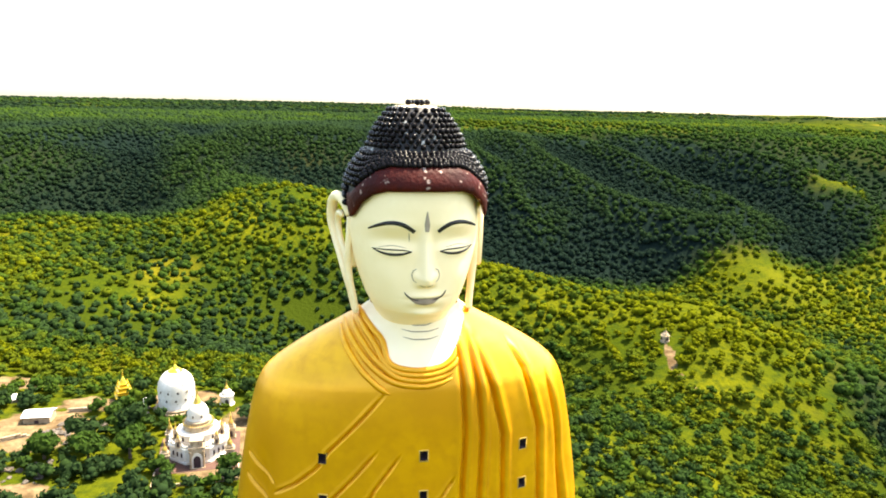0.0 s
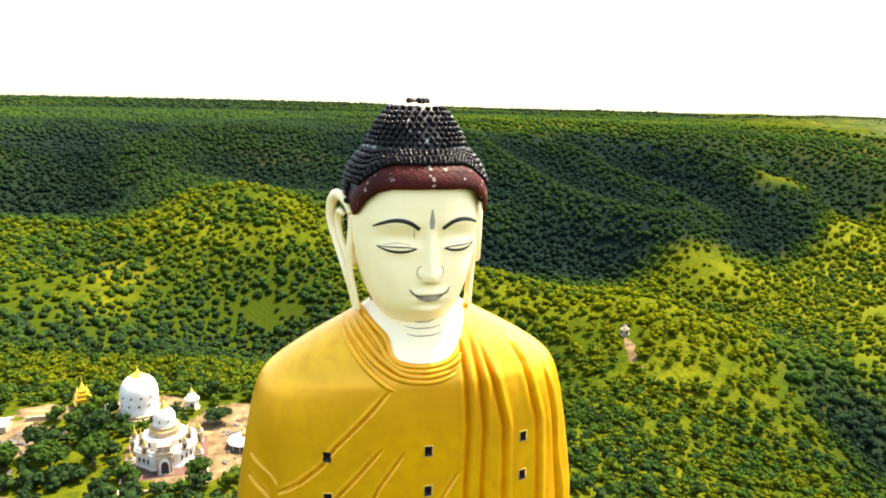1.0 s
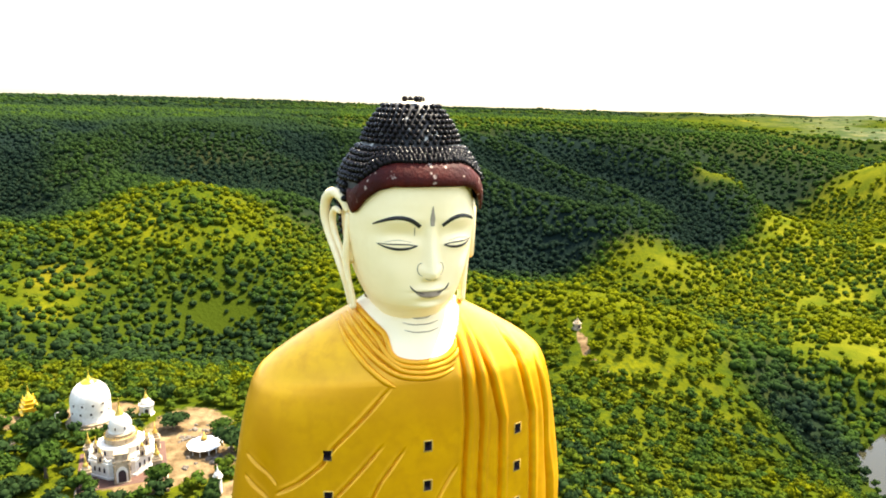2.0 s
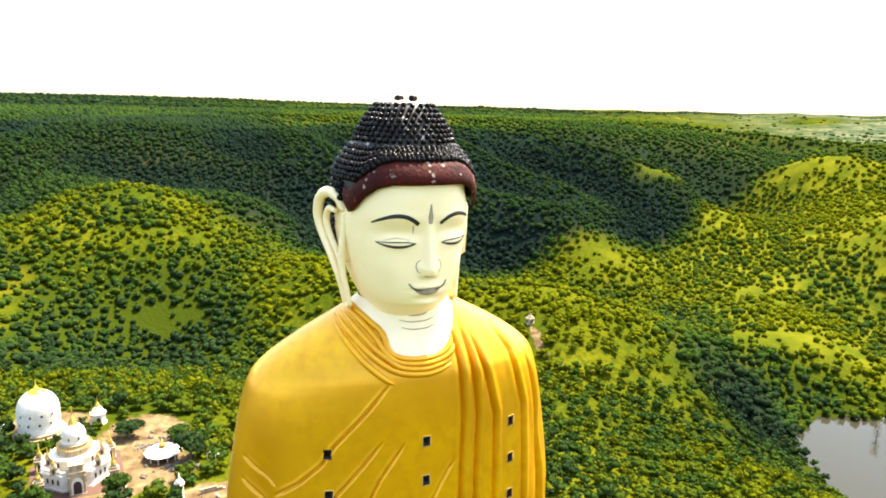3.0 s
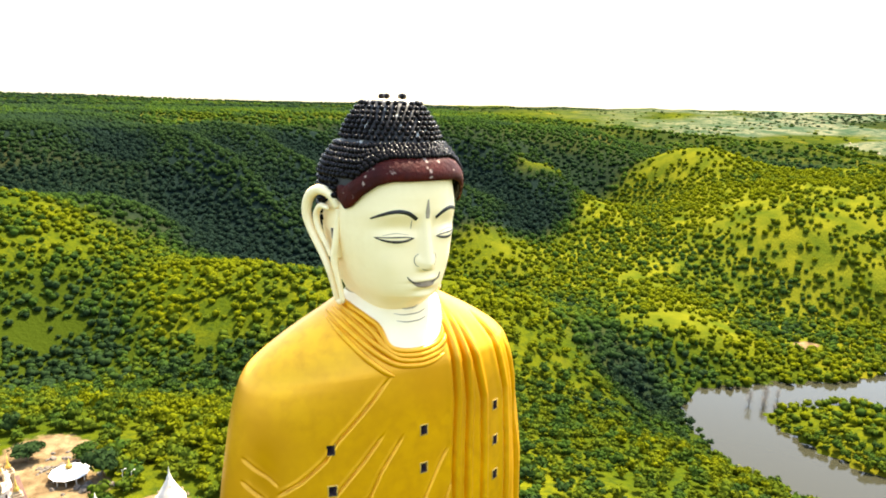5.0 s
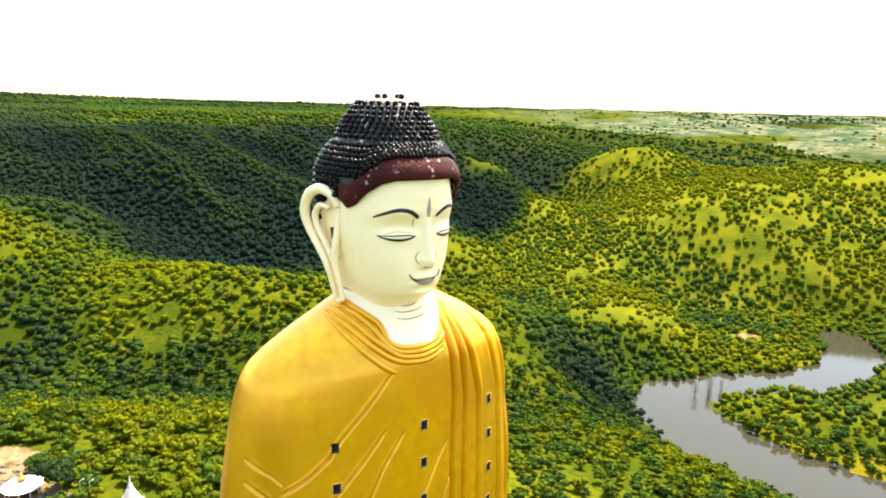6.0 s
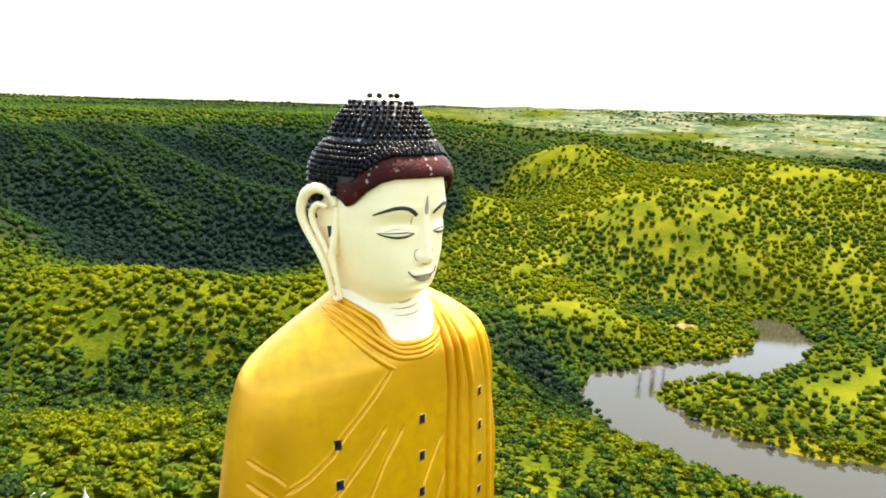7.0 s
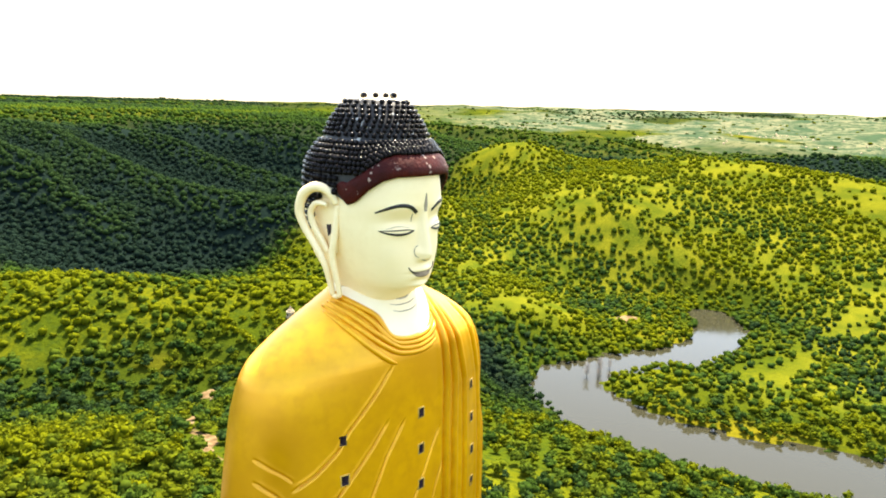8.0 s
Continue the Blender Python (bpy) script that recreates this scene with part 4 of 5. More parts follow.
    def plain(n_lumps, tufts, size):
        out = []
        for _ in range(6):
            lumps = [(np.zeros(3), 0.85)] + [(np.array((rng.uniform(-0.5, 0.5), rng.uniform(-0.5, 0.5), rng.uniform(-0.1, 0.4))), rng.uniform(0.4, 0.55)) for _ in range(n_lumps)]
            V, F, n = [], [], 0
            for c, r in lumps:
                v, q = ico(1, rng, 0.3)
                V.append(c + r * v)
                F.append(q + n)
                n += len(v)
            if tufts:
                v, q = leaf_tufts(rng, lumps, tufts, size)
                V.append(v)
                F.append(q + n)
            out.append((np.concatenate(V), np.concatenate(F)))
        return out
    def icosa(rough):
        out = []
        for _ in range(6):
            bm = bmesh.new()
            bmesh.ops.create_icosphere(bm, subdivisions=1, radius=1)
            v = np.array([p.co for p in bm.verts])
            q = np.array([[p.index for p in g.verts] for g in bm.faces])
            bm.free()
            v *= 1 + rough * (rng.rand(len(v), 1) - 0.5)
            v[:, 2] *= 0.85
            out.append((v, q))
        return out
    X, Y, f, w = scatter(rng, 330, 520, 4.2)
    s, tall = sizes(X, f, 1.4, 3.7)
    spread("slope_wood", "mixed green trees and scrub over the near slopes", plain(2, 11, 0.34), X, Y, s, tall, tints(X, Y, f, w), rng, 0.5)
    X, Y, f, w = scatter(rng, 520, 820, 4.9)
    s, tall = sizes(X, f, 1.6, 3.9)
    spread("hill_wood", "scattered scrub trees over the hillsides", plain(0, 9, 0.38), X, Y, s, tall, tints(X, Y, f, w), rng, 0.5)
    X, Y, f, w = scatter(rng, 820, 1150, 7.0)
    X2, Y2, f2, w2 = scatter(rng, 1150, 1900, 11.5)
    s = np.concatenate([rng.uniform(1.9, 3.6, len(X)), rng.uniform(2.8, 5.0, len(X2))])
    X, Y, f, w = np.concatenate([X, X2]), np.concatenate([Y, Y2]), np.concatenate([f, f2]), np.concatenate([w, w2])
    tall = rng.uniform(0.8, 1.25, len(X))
    # much of the darkness here is cloud shade carried by the tint
    spread("valley_wood", "dense valley woods with cloud shade painted into their dark leaves", icosa(0.5), X, Y, s, tall, tints(X, Y, f, w), rng, 0.4)
    X, Y, f, w = scatter(rng, 1900, 4300, 36)
    s, tall = sizes(X, f, 5, 12)
    spread("far_wood", "distant woods on the far plain", icosa(0.6), X, Y, s, tall * 0.6, tints(X, Y, f, w), rng, 0.3)
    X, Y, f, w = scatter(rng, 90, 700, 22, 78, 318)
    X2, Y2, f2, w2 = scatter(rng, 90, 700, 22, -180, -42)
    X, Y, f, w = np.concatenate([X, X2]), np.concatenate([Y, Y2]), np.concatenate([f, f2]), np.concatenate([w, w2])
    s, tall = sizes(X, f, 2.5, 5)
    spread("outer_wood", "scrub trees on the slopes round the statue", plain(1, 20, 0.3), X, Y, s, tall, tints(X, Y, f, w), rng, 0.45)


# ---- the monastery behind the statue ----
def joined(target, own, m):
    """Adds a bmesh, moved by m, to another."""
    bmesh.ops.transform(own, matrix=m, verts=own.verts)
    tmp = bpy.data.meshes.new("tmp")
    own.to_mesh(tmp)
    own.free()
    target.from_mesh(tmp)
    bpy.data.meshes.remove(tmp)
    return target


def window_on(parent, r, ang, z, w=0.55, h=0.7, name="window"):
    """A dark opening with a raised frame on a round wall."""
    m = Matrix.Rotation(ang, 4, "Z") @ Matrix.Translation((r, 0, z))
    bm = bmesh.new()
    for sx, sz, dy, dz in ((w + 0.3, 0.14, 0, h / 2), (w + 0.3, 0.14, 0, -h / 2 - 0.14), (0.14, h, -w / 2 - 0.07, -h / 2), (0.14, h, w / 2 + 0.07, -h / 2)):
        joined(bm, box(0.3, sx, sz), Matrix.Translation((0, dy, dz)))
    fr = part(name, bm, white_wash, parent)
    fr.matrix_basis = m
    pane = part("opening", box(0.2, w, h, at=(0.02, 0, -h / 2)), dark_inside, fr, "dark unglazed opening")
    return fr


def spire(parent, z, r, h, mat, at=(0, 0), label="", name="spire", seg=14):
    """Ringed tapering finial with a bud and a parasol."""
    prof = [(r, 0), (r * 1.05, h * 0.03)]
    for k in range(5):
        q = 1 - k / 5.5
        prof += [(r * q, h * (0.05 + 0.09 * k)), (r * q * 1.02, h * (0.10 + 0.09 * k)), (r * q * 0.82, h * (0.115 + 0.09 * k))]
    prof += [(r * 0.16, h * 0.55), (r * 0.26, h * 0.62), (r * 0.12, h * 0.7), (r * 0.22, h * 0.73), (r * 0.05, h * 0.78), (0.03, h)]
    return part(name, lathe(prof, seg, at=(at[0], at[1], z)), mat, parent, label, True)


def dome_profile(r, h, shoulder=0.45, n=12):
    out = [(r, 0), (r * 1.01, h * shoulder * 0.5), (r, h * shoulder)]
    for k in range(1, n):
        a = k / n * math.pi / 2
        out.append((r * math.cos(a), h * (shoulder + (1 - shoulder) * math.sin(a))))
    return out


def make_great_dome():
    t = thing("dome_stupa", -86.3, 204, 25.3, 20, "big whitewashed dome stupa with square windows and gilded crown", "stupa")
    t.scale = (1, 1, 0.93)
    part("plinth", lathe([(6.9, -1), (6.9, 0.8), (6.3, 0.9), (6.3, 1.6), (5.7, 1.7)], 36), old_wash, t, "weathered stucco plinth")
    part("dome", lathe([(5.45, 1.6)] + [(a, b + 1.7) for a, b in dome_profile(5.35, 12.2, 0.52)] + [(0.2, 13.9)], 48), white_wash, t, smooth=True)
    for z, n, o in ((4.2, 12, 0.0), (6.9, 12, 0.12)):
        for k in range(n):
            window_on(t, 5.3, o + 2 * math.pi * k / n, z + 0.6, 0.6, 0.75)
    ring = bmesh.new()
    lathe([(2.3, 13.0), (2.45, 13.2), (1.9, 13.7), (1.6, 13.8), (1.4, 14.1), (0.9, 14.3)], 28, ring)
    part("crown_band", ring, bright_gold, t, "gilded lotus band", True)
    for k in range(16):
        a = 2 * math.pi * k / 16
        petal = part("petal", lathe([(0.05, 0), (0.34, 0.35), (0.3, 0.7), (0.02, 1.2)], 6, squash=0.4), bright_gold, t)
        petal.matrix_basis = Matrix.Rotation(a, 4, "Z") @ Matrix.Translation((2.5, 0, 12.85)) @ Matrix.Rotation(-0.95, 4, "Y") @ Matrix.Rotation(math.pi / 2, 4, "Z")
    spire(t, 14.0, 0.8, 3.4, bright_gold, label="gilded ringed spire")


def make_shrine(parent, x, y, z, s=1.0, turn=0.0, gold=True):
    """A little corner shrine: box with an arch on each side, stepped roof and spire."""
    bm = box(2.3 * s, 2.3 * s, 2.6 * s, bevel=0.06)
    joined(bm, box(2.8 * s, 2.8 * s, 0.35 * s), Matrix.Translation((0, 0, 0)))
    joined(bm, box(2.8 * s, 2.8 * s, 0.3 * s), Matrix.Translation((0, 0, 2.6 * s)))
    joined(bm, box(2.1 * s, 2.1 * s, 0.5 * s), Matrix.Translation((0, 0, 2.9 * s)))
    joined(bm, box(1.5 * s, 1.5 * s, 0.5 * s), Matrix.Translation((0, 0, 3.4 * s)))
    ob = part("shrine", bm, old_wash, parent, "stucco corner shrine")
    ob.matrix_basis = Matrix.Translation((x, y, z)) @ Matrix.Rotation(turn, 4, "Z")
    part("spire", lathe([(0.72 * s, 3.85 * s), (0.78 * s, 4.2 * s), (0.5 * s, 4.7 * s), (0.34 * s, 4.9 * s), (0.36 * s, 5.1 * s), (0.2 * s, 5.5 * s), (0.02, 7.0 * s)], 12), bronze_gold if gold else white_wash, ob, "small gilded spire", True)
    for k in range(4):
        q = arch_panel(0.9 * s, 1.6 * s, 0.12)
        a = part("niche", q, dark_inside, ob, "dark arched niche")
        a.matrix_basis = Matrix.Rotation(k * math.pi / 2, 4, "Z") @ Matrix.Translation((0, -1.17 * s, 0.5 * s))
    return ob


def arch_panel(w, h, deep):
    """A round-headed panel standing on z = 0, facing -y."""
    bm = bmesh.new()
    n = 10
    pts = [(-w / 2, 0), (w / 2, 0)] + [(w / 2 * math.cos(a), h - w / 2 + w / 2 * math.sin(a)) for a in np.linspace(0, math.pi, n)]
    front = [bm.verts.new((x, -deep / 2, z)) for x, z in pts]
    back = [bm.verts.new((x, deep / 2, z)) for x, z in pts]
    bm.faces.new(front)
    bm.faces.new(back[::-1])
    for i in range(len(pts)):
        j = (i + 1) % len(pts)
        bm.faces.new((front[j], front[i], back[i], back[j]))
    return bm


def make_temple():
    t = thing("temple", -69.3, 177.4, 25.2, 17, "tiered white temple with arched gateway, dome and gilded spire", "temple")
    t.scale = (0.78, 0.78, 0.98)
    octa = lambda prof: lathe(prof, 8, turn=math.pi / 8)
    part("terrace", box(27, 27, 1.6, at=(0, -1.0, -1.2), bevel=0.1), brick_floor, t, "red-brown paved terrace")
    part("lower_storey", octa([(10.6, 0.3), (10.6, 0.9), (10.1, 1.0), (10.1, 4.2), (10.7, 4.3), (10.7, 4.8), (10.3, 4.85)]), white_wash, t)
    for k in range(8):
        a = k * math.pi / 4
        for o in (-2.3, 2.3) if k == 6 else (-2.0, 0.0, 2.0):
            if k == 6 and abs(o) < 1:
                continue
            w = part("window", arch_panel(0.6, 1.3, 0.3), dark_inside, t, "dark arched window")
            w.matrix_basis = Matrix.Rotation(a + math.pi / 2, 4, "Z") @ Matrix.Translation((o, -9.38, 2.0))
    part("parapet", octa([(10.2, 4.8), (10.2, 5.5), (9.8, 5.5), (9.8, 4.8)]), white_wash, t, "low white parapet")
    for k in range(24):
        a = 2 * math.pi * k / 24
        m = part("merlon", lathe([(0.32, 0), (0.36, 0.4), (0.05, 1.0)], 6), white_wash, t)
        m.location = (9.75 * math.cos(a), 9.75 * math.sin(a), 5.45)
    part("drum", lathe([(7.2, 4.8), (7.2, 5.2), (6.8, 5.3), (6.8, 6.9), (7.2, 7.0), (7.2, 7.4), (5.2, 7.5)], 32), white_wash, t)
    part("upper_drum", lathe([(5.2, 7.4), (4.9, 7.6), (4.9, 8.6), (5.2, 8.7), (5.2, 9.0), (4.3, 9.2), (4.1, 9.7), (4.4, 9.8), (4.4, 10.0), (3.5, 10.1)], 32), old_wash, t, "weathered ringed drum with mouldings")
    part("dome", lathe([(3.6, 10.0), (3.7, 10.4)] + [(a, b + 10.4) for a, b in dome_profile(3.55, 4.4, 0.30)] + [(0.9, 14.7)], 36), white_wash, t, smooth=True)
    for k in range(8):
        window_on(t, 3.52, math.pi / 8 + k * math.pi / 4, 11.6, 0.5, 0.75)
    for k in range(12):
        w = part("niche", arch_panel(0.7, 1.3, 0.3), dark_inside, t, "dark arched niche")
        w.matrix_basis = Matrix.Rotation(2 * math.pi * (k + 0.5) / 12 + math.pi / 2, 4, "Z") @ Matrix.Translation((0, -6.78, 5.4))
    for k in range(40):
        a = 2 * math.pi * k / 40
        b = part("baluster", lathe([(0.14, 0), (0.2, 0.25), (0.1, 0.5), (0.16, 0.7)], 6), bronze_gold, t)
        b.location = (5.0 * math.cos(a), 5.0 * math.sin(a), 8.95)
    spire(t, 14.4, 1.35, 5.0, bronze_gold, label="dull gilded ringed spire")
    # gateway
    g = bmesh.new()
    joined(g, box(4.6, 3.4, 5.6, bevel=0.08), Matrix.Translation((0, -10.6, 0.2)))
    joined(g, box(5.4, 3.8, 0.5), Matrix.Translation((0, -10.6, 5.6)))
    joined(g, box(3.8, 2.8, 1.4), Matrix.Translation((0, -10.4, 6.1)))
    joined(g, box(4.3, 3.2, 0.4), Matrix.Translation((0, -10.4, 7.5)))
    for x in (-2.1, 2.1):
        joined(g, lathe([(0.45, 0), (0.45, 0.4), (0.32, 0.5), (0.32, 4.3), (0.48, 4.5), (0.48, 5.0)], 10), Matrix.Translation((x, -12.4, 0.2)))
    gate = part("gateway", g, old_wash, t, "stucco gateway with columns")
    a = part("arch_surround", arch_panel(3.4, 4.3, 0.3), white_wash, gate)
    a.location = (0, -12.35, 0.3)
    a = part("archway", arch_panel(2.3, 3.5, 0.3), dark_inside, gate, "dark arched doorway")
    a.location = (0, -12.45, 0.3)
    part("spire", lathe([(1.2, 7.9), (1.3, 8.3), (0.7, 8.9), (0.45, 9.1), (0.5, 9.3), (0.2, 9.8), (0.02, 11.2)], 12), bronze_gold, gate, "small gilded spire", True)
    for x, y in ((-10.4, -8.2), (10.4, -8.2), (10.4, 8.2), (-10.4, 8.2)):
        make_shrine(t, x, y, 0.3, 1.15)
    for x, y in ((-6.2, -7.3), (6.2, -7.3), (7.6, 0), (-7.6, 0)):
        make_shrine(t, x, y, 4.85, 0.7)
    for k in range(6):
        s = part("stair", box(4.2, 0.55, 0.28, at=(0, -13.0 - 0.5 * k, 0.3 - 0.27 * k)), old_wash, t)
    # forecourt
    court = tagged(new("forecourt", None), "red-brown paved forecourt inside a low pale wall", "courtyard", kind="structure")
    court.matrix_basis = pose(-69.3, 177.4, 25.0, 0, 0, 17) @ Matrix.Diagonal((0.78, 0.78, 0.98, 1))
    part("paving", box(26, 9, 0.7, at=(0, -18.3, -0.3)), brick_floor, court, "red-brown paving")
    for x, y, sx, sy in ((-13.2, -18.3, 0.5, 9.5), (13.2, -18.3, 0.5, 9.5), (-7, -23.0, 12.5, 0.5), (7.5, -23.0, 11.5, 0.5)):
        part("low_wall", box(sx, sy, 1.1, at=(x, y, 0.3), bevel=0.05), old_wash, court)


def make_small_stupa(name, x, y, z, r, h, wall, top, label, group="", tip=None):
    t = thing(name, x, y, z, 15, label, "stupa", group)
    part("base", lathe([(r * 1.15, -1), (r * 1.15, h * 0.06), (r, h * 0.08), (r, h * 0.36), (r * 1.1, h * 0.38), (r * 1.1, h * 0.42), (r * 0.85, h * 0.43)], 8, turn=math.pi / 8), wall, t)
    part("bell", lathe([(r * 0.86, h * 0.42), (r * 0.8, h * 0.48), (r * 0.6, h * 0.56), (r * 0.42, h * 0.62), (r * 0.3, h * 0.64)], 16), top, t, "bell-shaped top", True)
    spire(t, h * 0.63, r * 0.32, h * 0.37, tip or top, label="pointed spire")
    for k in range(4):
        w = part("niche", arch_panel(r * 0.5, h * 0.2, 0.2), dark_inside, t, "dark arched niche")
        w.matrix_basis = Matrix.Rotation(k * math.pi / 2 + 0.02, 4, "Z") @ Matrix.Translation((0, -r * 0.93, h * 0.1))
    return t


def make_gold_pagoda():
    t = thing("gold_pagoda", -106, 210, 25.2, 30, "small tiered pagoda covered in bright gold", "pagoda")
    for k, (s, z) in enumerate(((4.6, 0), (3.8, 1.7), (3.0, 3.1), (2.2, 4.3))):
        bm = box(s, s, 1.2 - 0.1 * k, at=(0, 0, z), bevel=0.05)
        joined(bm, box(s + 0.8, s + 0.8, 0.25, bevel=0.08), Matrix.Translation((0, 0, z + 1.2 - 0.1 * k)))
        tier = part("tier", bm, bright_gold, t)
        for a in range(4):
            c = part("corner_finial", lathe([(0.22, 0), (0.25, 0.2), (0.02, 0.9)], 6), bright_gold, tier)
            c.location = ((s / 2 + 0.2) * (1 if a % 2 else -1), (s / 2 + 0.2) * (1 if a > 1 else -1), z + 1.4 - 0.1 * k)
    part("plinth", box(5.6, 5.6, 1.4, at=(0, 0, -1.3)), white_wash, t, "white plinth")
    spire(t, 5.4, 0.95, 4.6, bright_gold, label="ringed gold spire")


def make_pavilion():
    t = thing("pavilion", -50, 183.5, 25.2, 10, "low round pavilion with a broad white roof and gilt cupola", "pavilion")
    t.scale = (0.82, 0.82, 0.82)
    part("roof", lathe([(5.6, 2.6), (5.7, 2.75), (3.9, 3.25), (2.0, 3.9), (1.2, 4.1)], 10), tin_roof, t, "broad white sheet roof")
    part("floor", lathe([(5.0, -0.8), (5.0, 0.3), (4.7, 0.35)], 20), old_wash, t)
    for k in range(10):
        a = 2 * math.pi * k / 10
        p = part("column", lathe([(0.22, 0.3), (0.16, 0.5), (0.16, 2.5), (0.22, 2.75)], 8), white_wash, t)
        p.location = (4.5 * math.cos(a), 4.5 * math.sin(a), 0)
    part("cupola", lathe([(1.0, 4.0), (1.05, 4.7), (1.25, 4.8), (0.8, 5.3), (0.3, 5.6), (0.03, 7.2)], 12), bronze_gold, t, "small gilt cupola", True)


def make_tower():
    t = thing("round_tower", -42.4, 162, 21.0, 0, "slim white round tower with a bell top", "tower")
    part("shaft", lathe([(1.25, -1), (1.2, 0.6), (1.02, 0.7), (0.95, 8.2), (1.2, 8.4), (1.2, 8.7)], 18), white_wash, t, smooth=False)
    part("cap", lathe([(1.0, 8.7), (0.95, 9.2), (0.6, 9.7), (0.3, 9.95), (0.34, 10.15), (0.15, 10.5), (0.02, 11.6)], 14), white_wash, t, "bell-shaped cap", True)


def make_cone_stupa():
    t = thing("cone_stupa", -27, 167.5, 24.0, 0, "pale conical stupa with a tall point", "stupa")
    part("body", lathe([(4.2, -1), (4.2, 0.5), (3.9, 0.6), (3.5, 1.2), (3.2, 1.3), (2.5, 2.6), (1.6, 4.1), (1.0, 5.3), (0.6, 6.0), (0.62, 6.2), (0.35, 6.9), (0.25, 7.2), (0.02, 9.2)], 20), white_wash, t)
    for k in range(8):
        a = 2 * math.pi * k / 8
        s = part("finial", lathe([(0.35, 0), (0.38, 0.5), (0.03, 1.4)], 6), old_wash, t)
        s.location = (3.9 * math.cos(a), 3.9 * math.sin(a), 0.5)


def make_shed(x, y, z, turn, w, d, h, label):
    t = thing("shed", x, y, z, turn, label, "shed", "sheds in the yard")
    part("wall", box(w - 0.8, d - 0.8, h, at=(0, 0, -0.5)), old_wash, t, "weathered plaster wall")
    bm = bmesh.new()
    for s in (-1, 1):
        q = box(w, d / 2 / math.cos(0.32) + 0.2, 0.1)
        joined(bm, q, Matrix.Translation((0, s * d / 4, h - 0.5 + 0.5 * d / 2 * math.tan(0.32))) @ Matrix.Rotation(-s * 0.32, 4, "X"))
    part("roof", bm, tin_roof, t, "white sheet-metal gable roof")
    o = part("doorway", box(1.2, 0.2, 2.0, at=(0, -(d - 0.8) / 2, -0.4)), dark_inside, t, "dark doorway")


def make_lamp_post(x, y, z, h):
    t = thing("lamp_post", x, y, z, 20, "thin white post with a lamp arm", "lamp post", "lamp posts")
    part("pole", lathe([(0.12, -0.5), (0.10, 0.2), (0.06, 0.3), (0.05, h)], 8), white_wash, t)
    arm = lathe([(0.03, 0), (0.03, 0.7)], 6)
    bmesh.ops.transform(arm, matrix=Matrix.Translation((0, 0, h - 0.05)) @ Matrix.Rotation(1.3, 4, "Y"), verts=arm.verts)
    part("arm", arm, white_wash, t)
    part("lamp_head", box(0.4, 0.2, 0.1, at=(0.75, 0, h + 0.12), bevel=0.02), white_wash, t)


def make_ruins():
    """Low broken walls beside the tower and loose stones round the yard."""
    rng = random.Random(4)
    for x, y, turn, w in ((-35, 165, 20, 7), (-33, 160, -60, 5), (-122, 180, 40, 8), (-113, 199, 15, 9), (-101, 203, -50, 6)):
        z = float(height(x, y))
        t = thing("ruined_wall", x, y, z, turn, "low broken wall of pale weathered masonry", "wall", "ruined walls")
        for row in range(3):
            n = int(w / 1.05) - row
            for k in range(n):
                b = part("block", box(1.0, 0.55, 0.5, bevel=0.06), old_wash, t)
                b.matrix_basis = pose(-w / 2 + 0.5 + 1.05 * k + 0.4 * (row % 2), rng.uniform(-0.04, 0.04), -0.2 + 0.5 * row, 0, 0, rng.uniform(-4, 4))
    proto = []
    for k in range(4):
        bm = bmesh.new()
        bmesh.ops.create_icosphere(bm, subdivisions=2, radius=1)
        for v in bm.verts:
            v.co *= 0.7 + 0.6 * noise.noise(v.co * 1.3 + Vector((k * 7, 0, 0))) + 0.3
            v.co.z *= 0.6
        me = bpy.data.meshes.new("boulder")
        bm.to_mesh(me)
        bm.free()
        me.materials.append(stone)
        proto.append(me)
    for cx, cy, rx, ry, n in ((-54, 191, 4, 8, 34), (-46, 180, 6, 5, 26), (-112, 186, 9, 8, 46), (-97, 200, 7, 6, 24), (-108, 165, 10, 7, 30)):
        for k in range(n):
            x, y = cx + rng.gauss(0, rx * 0.5), cy + rng.gauss(0, ry * 0.5)
            if any(math.hypot(x - bx, y - by) < r - 1 for bx, by, r in BUILT):
                continue
            s = rng.uniform(0.3, 1.1)
            ob = new("boulder", proto[k % 4])
            ob.matrix_basis = pose(x, y, float(height(x, y)) + 0.1 * s, 0, 0, rng.uniform(0, 360)) @ Matrix.Diagonal((s, s * rng.uniform(0.7, 1.2), s, 1))
            tagged(ob, "rough grey-brown stone lying on bare earth", "rock", "stones in the yard")


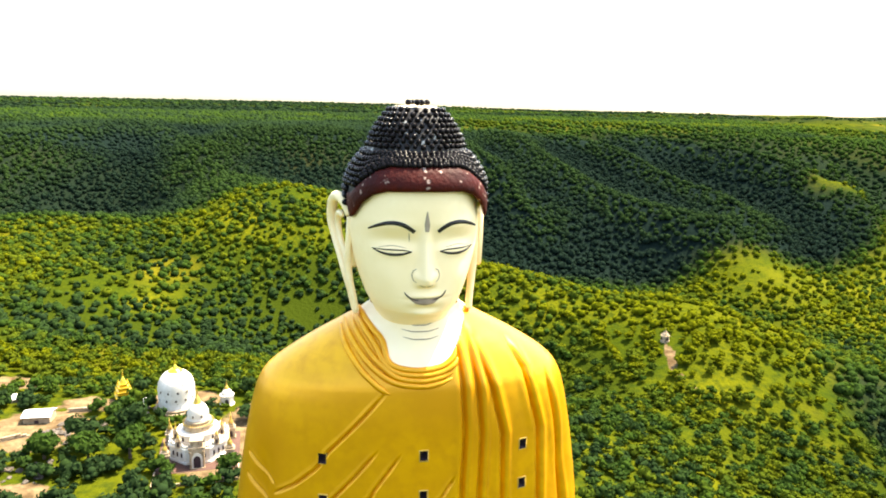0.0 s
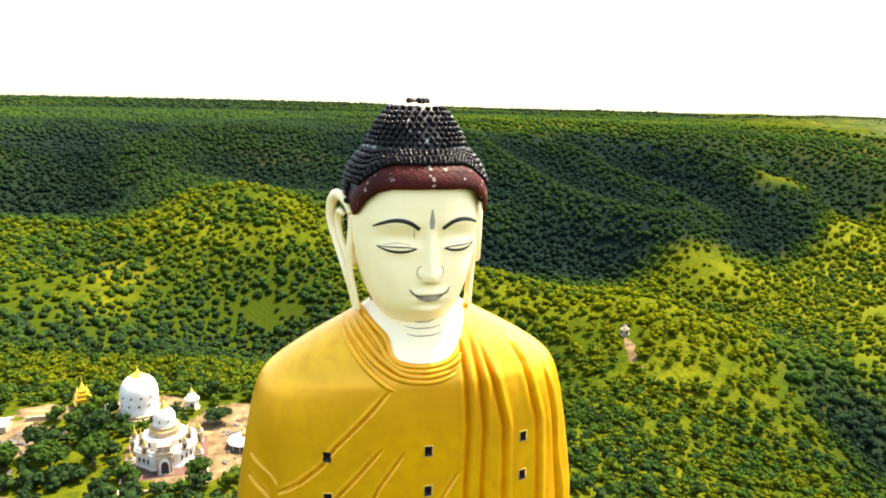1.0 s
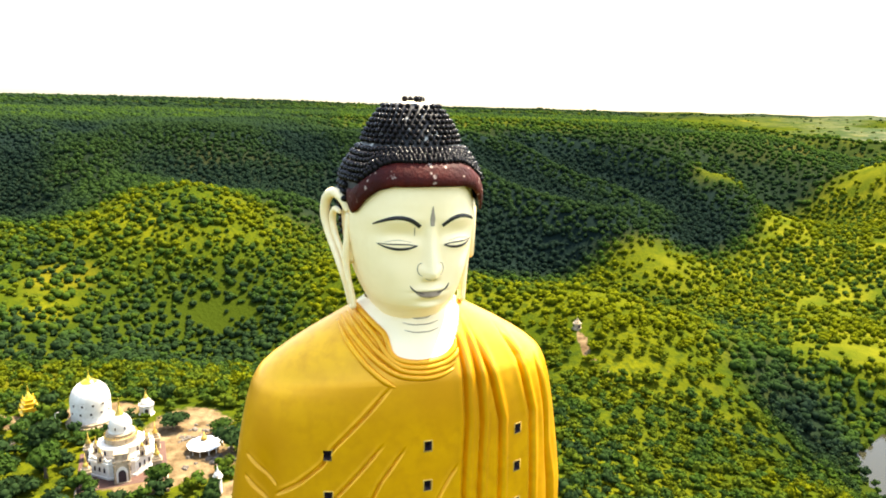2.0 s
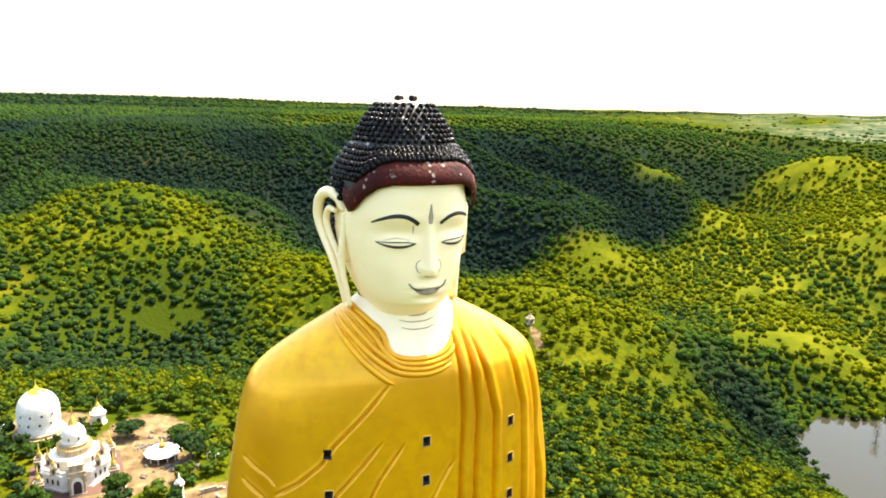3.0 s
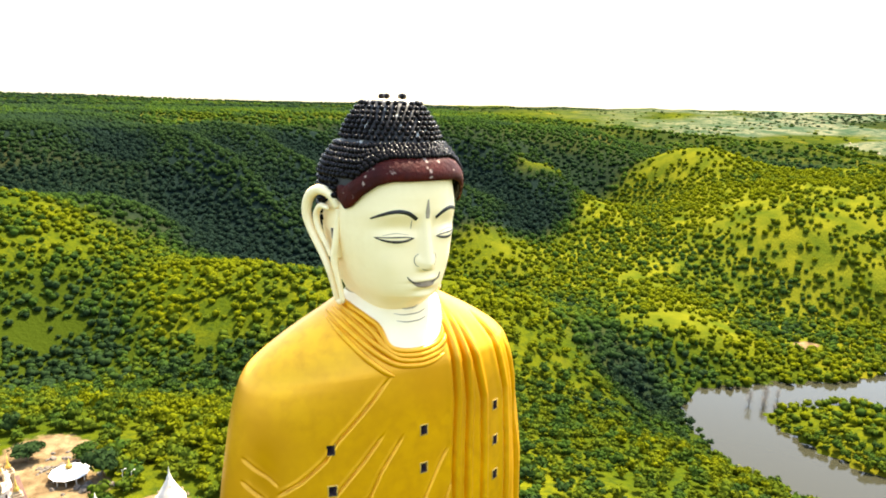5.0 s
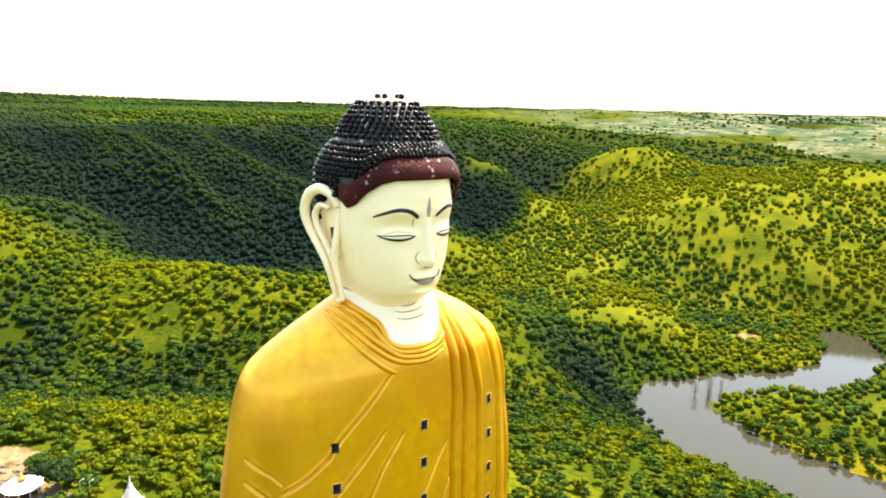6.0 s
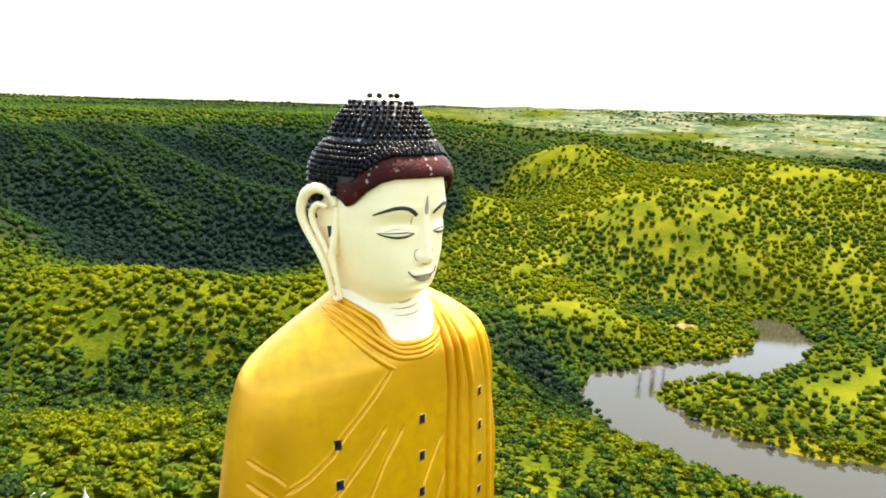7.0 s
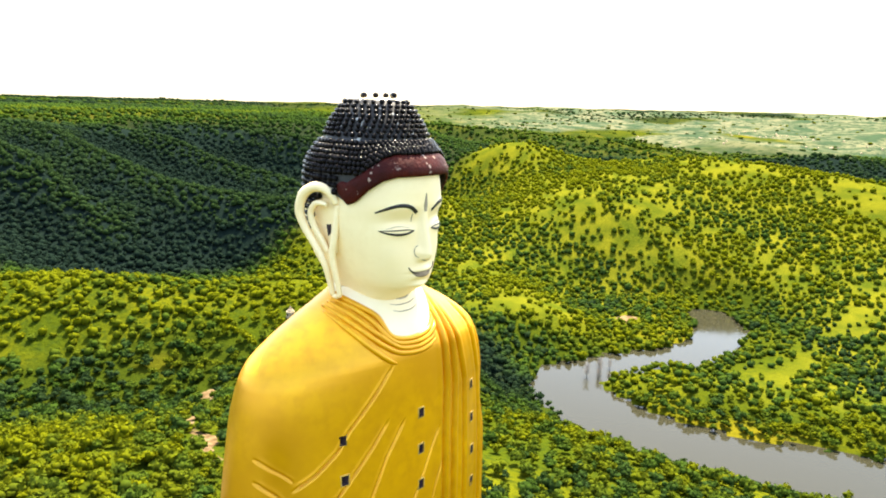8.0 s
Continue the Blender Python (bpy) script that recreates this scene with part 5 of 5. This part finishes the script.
def make_snags():
    """Bare drowned trees standing in the lake."""
    rng = random.Random(9)
    for x, y, s in ((242, 251, 1.0), (246, 246, 0.7), (251, 250, 1.1), (258, 256, 0.8), (262, 252, 0.7), (247, 240, 0.6)):
        t = thing("dead_tree", x, y, LAKE_Z, rng.uniform(0, 360), "leafless drowned tree standing in the lake", "dead tree", "drowned trees")
        part("trunk", lathe([(0.28 * s, -3), (0.22 * s, 2 * s), (0.12 * s, 5 * s), (0.03, 7.5 * s)], 7), dead_wood, t)
        for k in range(16):
            limb = lathe([(0.12 * s, 0), (0.08 * s, 1.2 * s), (0.03, 2.6 * s)], 5)
            for j in range(6):
                joined(limb, lathe([(0.07 * s, 0), (0.03, 1.3 * s)], 4), Matrix.Translation((0, 0, s * (0.5 + 0.33 * j))) @ Matrix.Rotation(2.4 * j, 4, "Z") @ Matrix.Rotation(0.8, 4, "Y"))
            b = part("branch", limb, dead_wood, t)
            b.matrix_basis = Matrix.Translation((0, 0, s * (0.8 + 0.38 * k))) @ Matrix.Rotation(2.4 * k, 4, "Z") @ Matrix.Rotation(rng.uniform(0.6, 1.0), 4, "Y")


def make_village():
    """Small pale houses far off on the plain."""
    rng = random.Random(21)
    t = thing("house", 0, 0, 0, 0, "small pale house on the distant plain", "house", "village houses")
    part("wall", box(9, 7, 4), old_wash, t)
    roof = bmesh.new()
    v = [roof.verts.new(p) for p in ((-5, -4, 3.9), (5, -4, 3.9), (5, 4, 3.9), (-5, 4, 3.9), (-5, 0, 6.6), (5, 0, 6.6))]
    for q in ((0, 1, 5, 4), (2, 3, 4, 5), (0, 4, 3), (1, 2, 5), (3, 2, 1, 0)):
        roof.faces.new([v[i] for i in q])
    part("roof", roof, old_wash, t, "weathered pale roof")
    spots = []
    while len(spots) < 70:
        cx, cy = rng.choice(((1950, 1250), (2250, 1050), (1700, 1500), (2500, 1400), (1500, 2300)))
        spots.append((cx + rng.gauss(0, 110), cy + rng.gauss(0, 90)))
    for k, (x, y) in enumerate(spots):
        m = pose(x, y, float(height(x, y)) - 0.3, 0, 0, rng.uniform(0, 360))
        if k == 0:
            t.matrix_basis = m @ Matrix.Diagonal((0.6, 0.6, 0.6, 1))
        else:
            copy_thing(t, m)


make_great_dome()
make_village()
make_temple()
make_small_stupa("small_stupa", -72, 208, 25.2, 2.1, 8.5, white_wash, white_wash, "small white shrine stupa with a gilded pointed top", tip=bronze_gold)
make_small_stupa("hill_stupa", 93, 306, float(height(93, 306)), 1.9, 6.2, old_wash, old_wash, "small weathered stupa alone on the wooded slope")
make_gold_pagoda()
make_pavilion()
make_tower()
make_cone_stupa()
make_shed(-122.5, 192, 25.3, 12, 8, 6, 3.2, "open shed with a white gabled metal roof")
make_shed(-137, 205, 25.0, 40, 7, 5, 2.8, "low shed with a white metal roof")
make_lamp_post(-37.5, 174, float(height(-37.5, 174)), 5.2)
make_lamp_post(-35.5, 174, float(height(-35.5, 174)), 4.6)
make_lamp_post(-92.5, 195, 25.3, 7.0)
make_ruins()
make_snags()
make_trees()
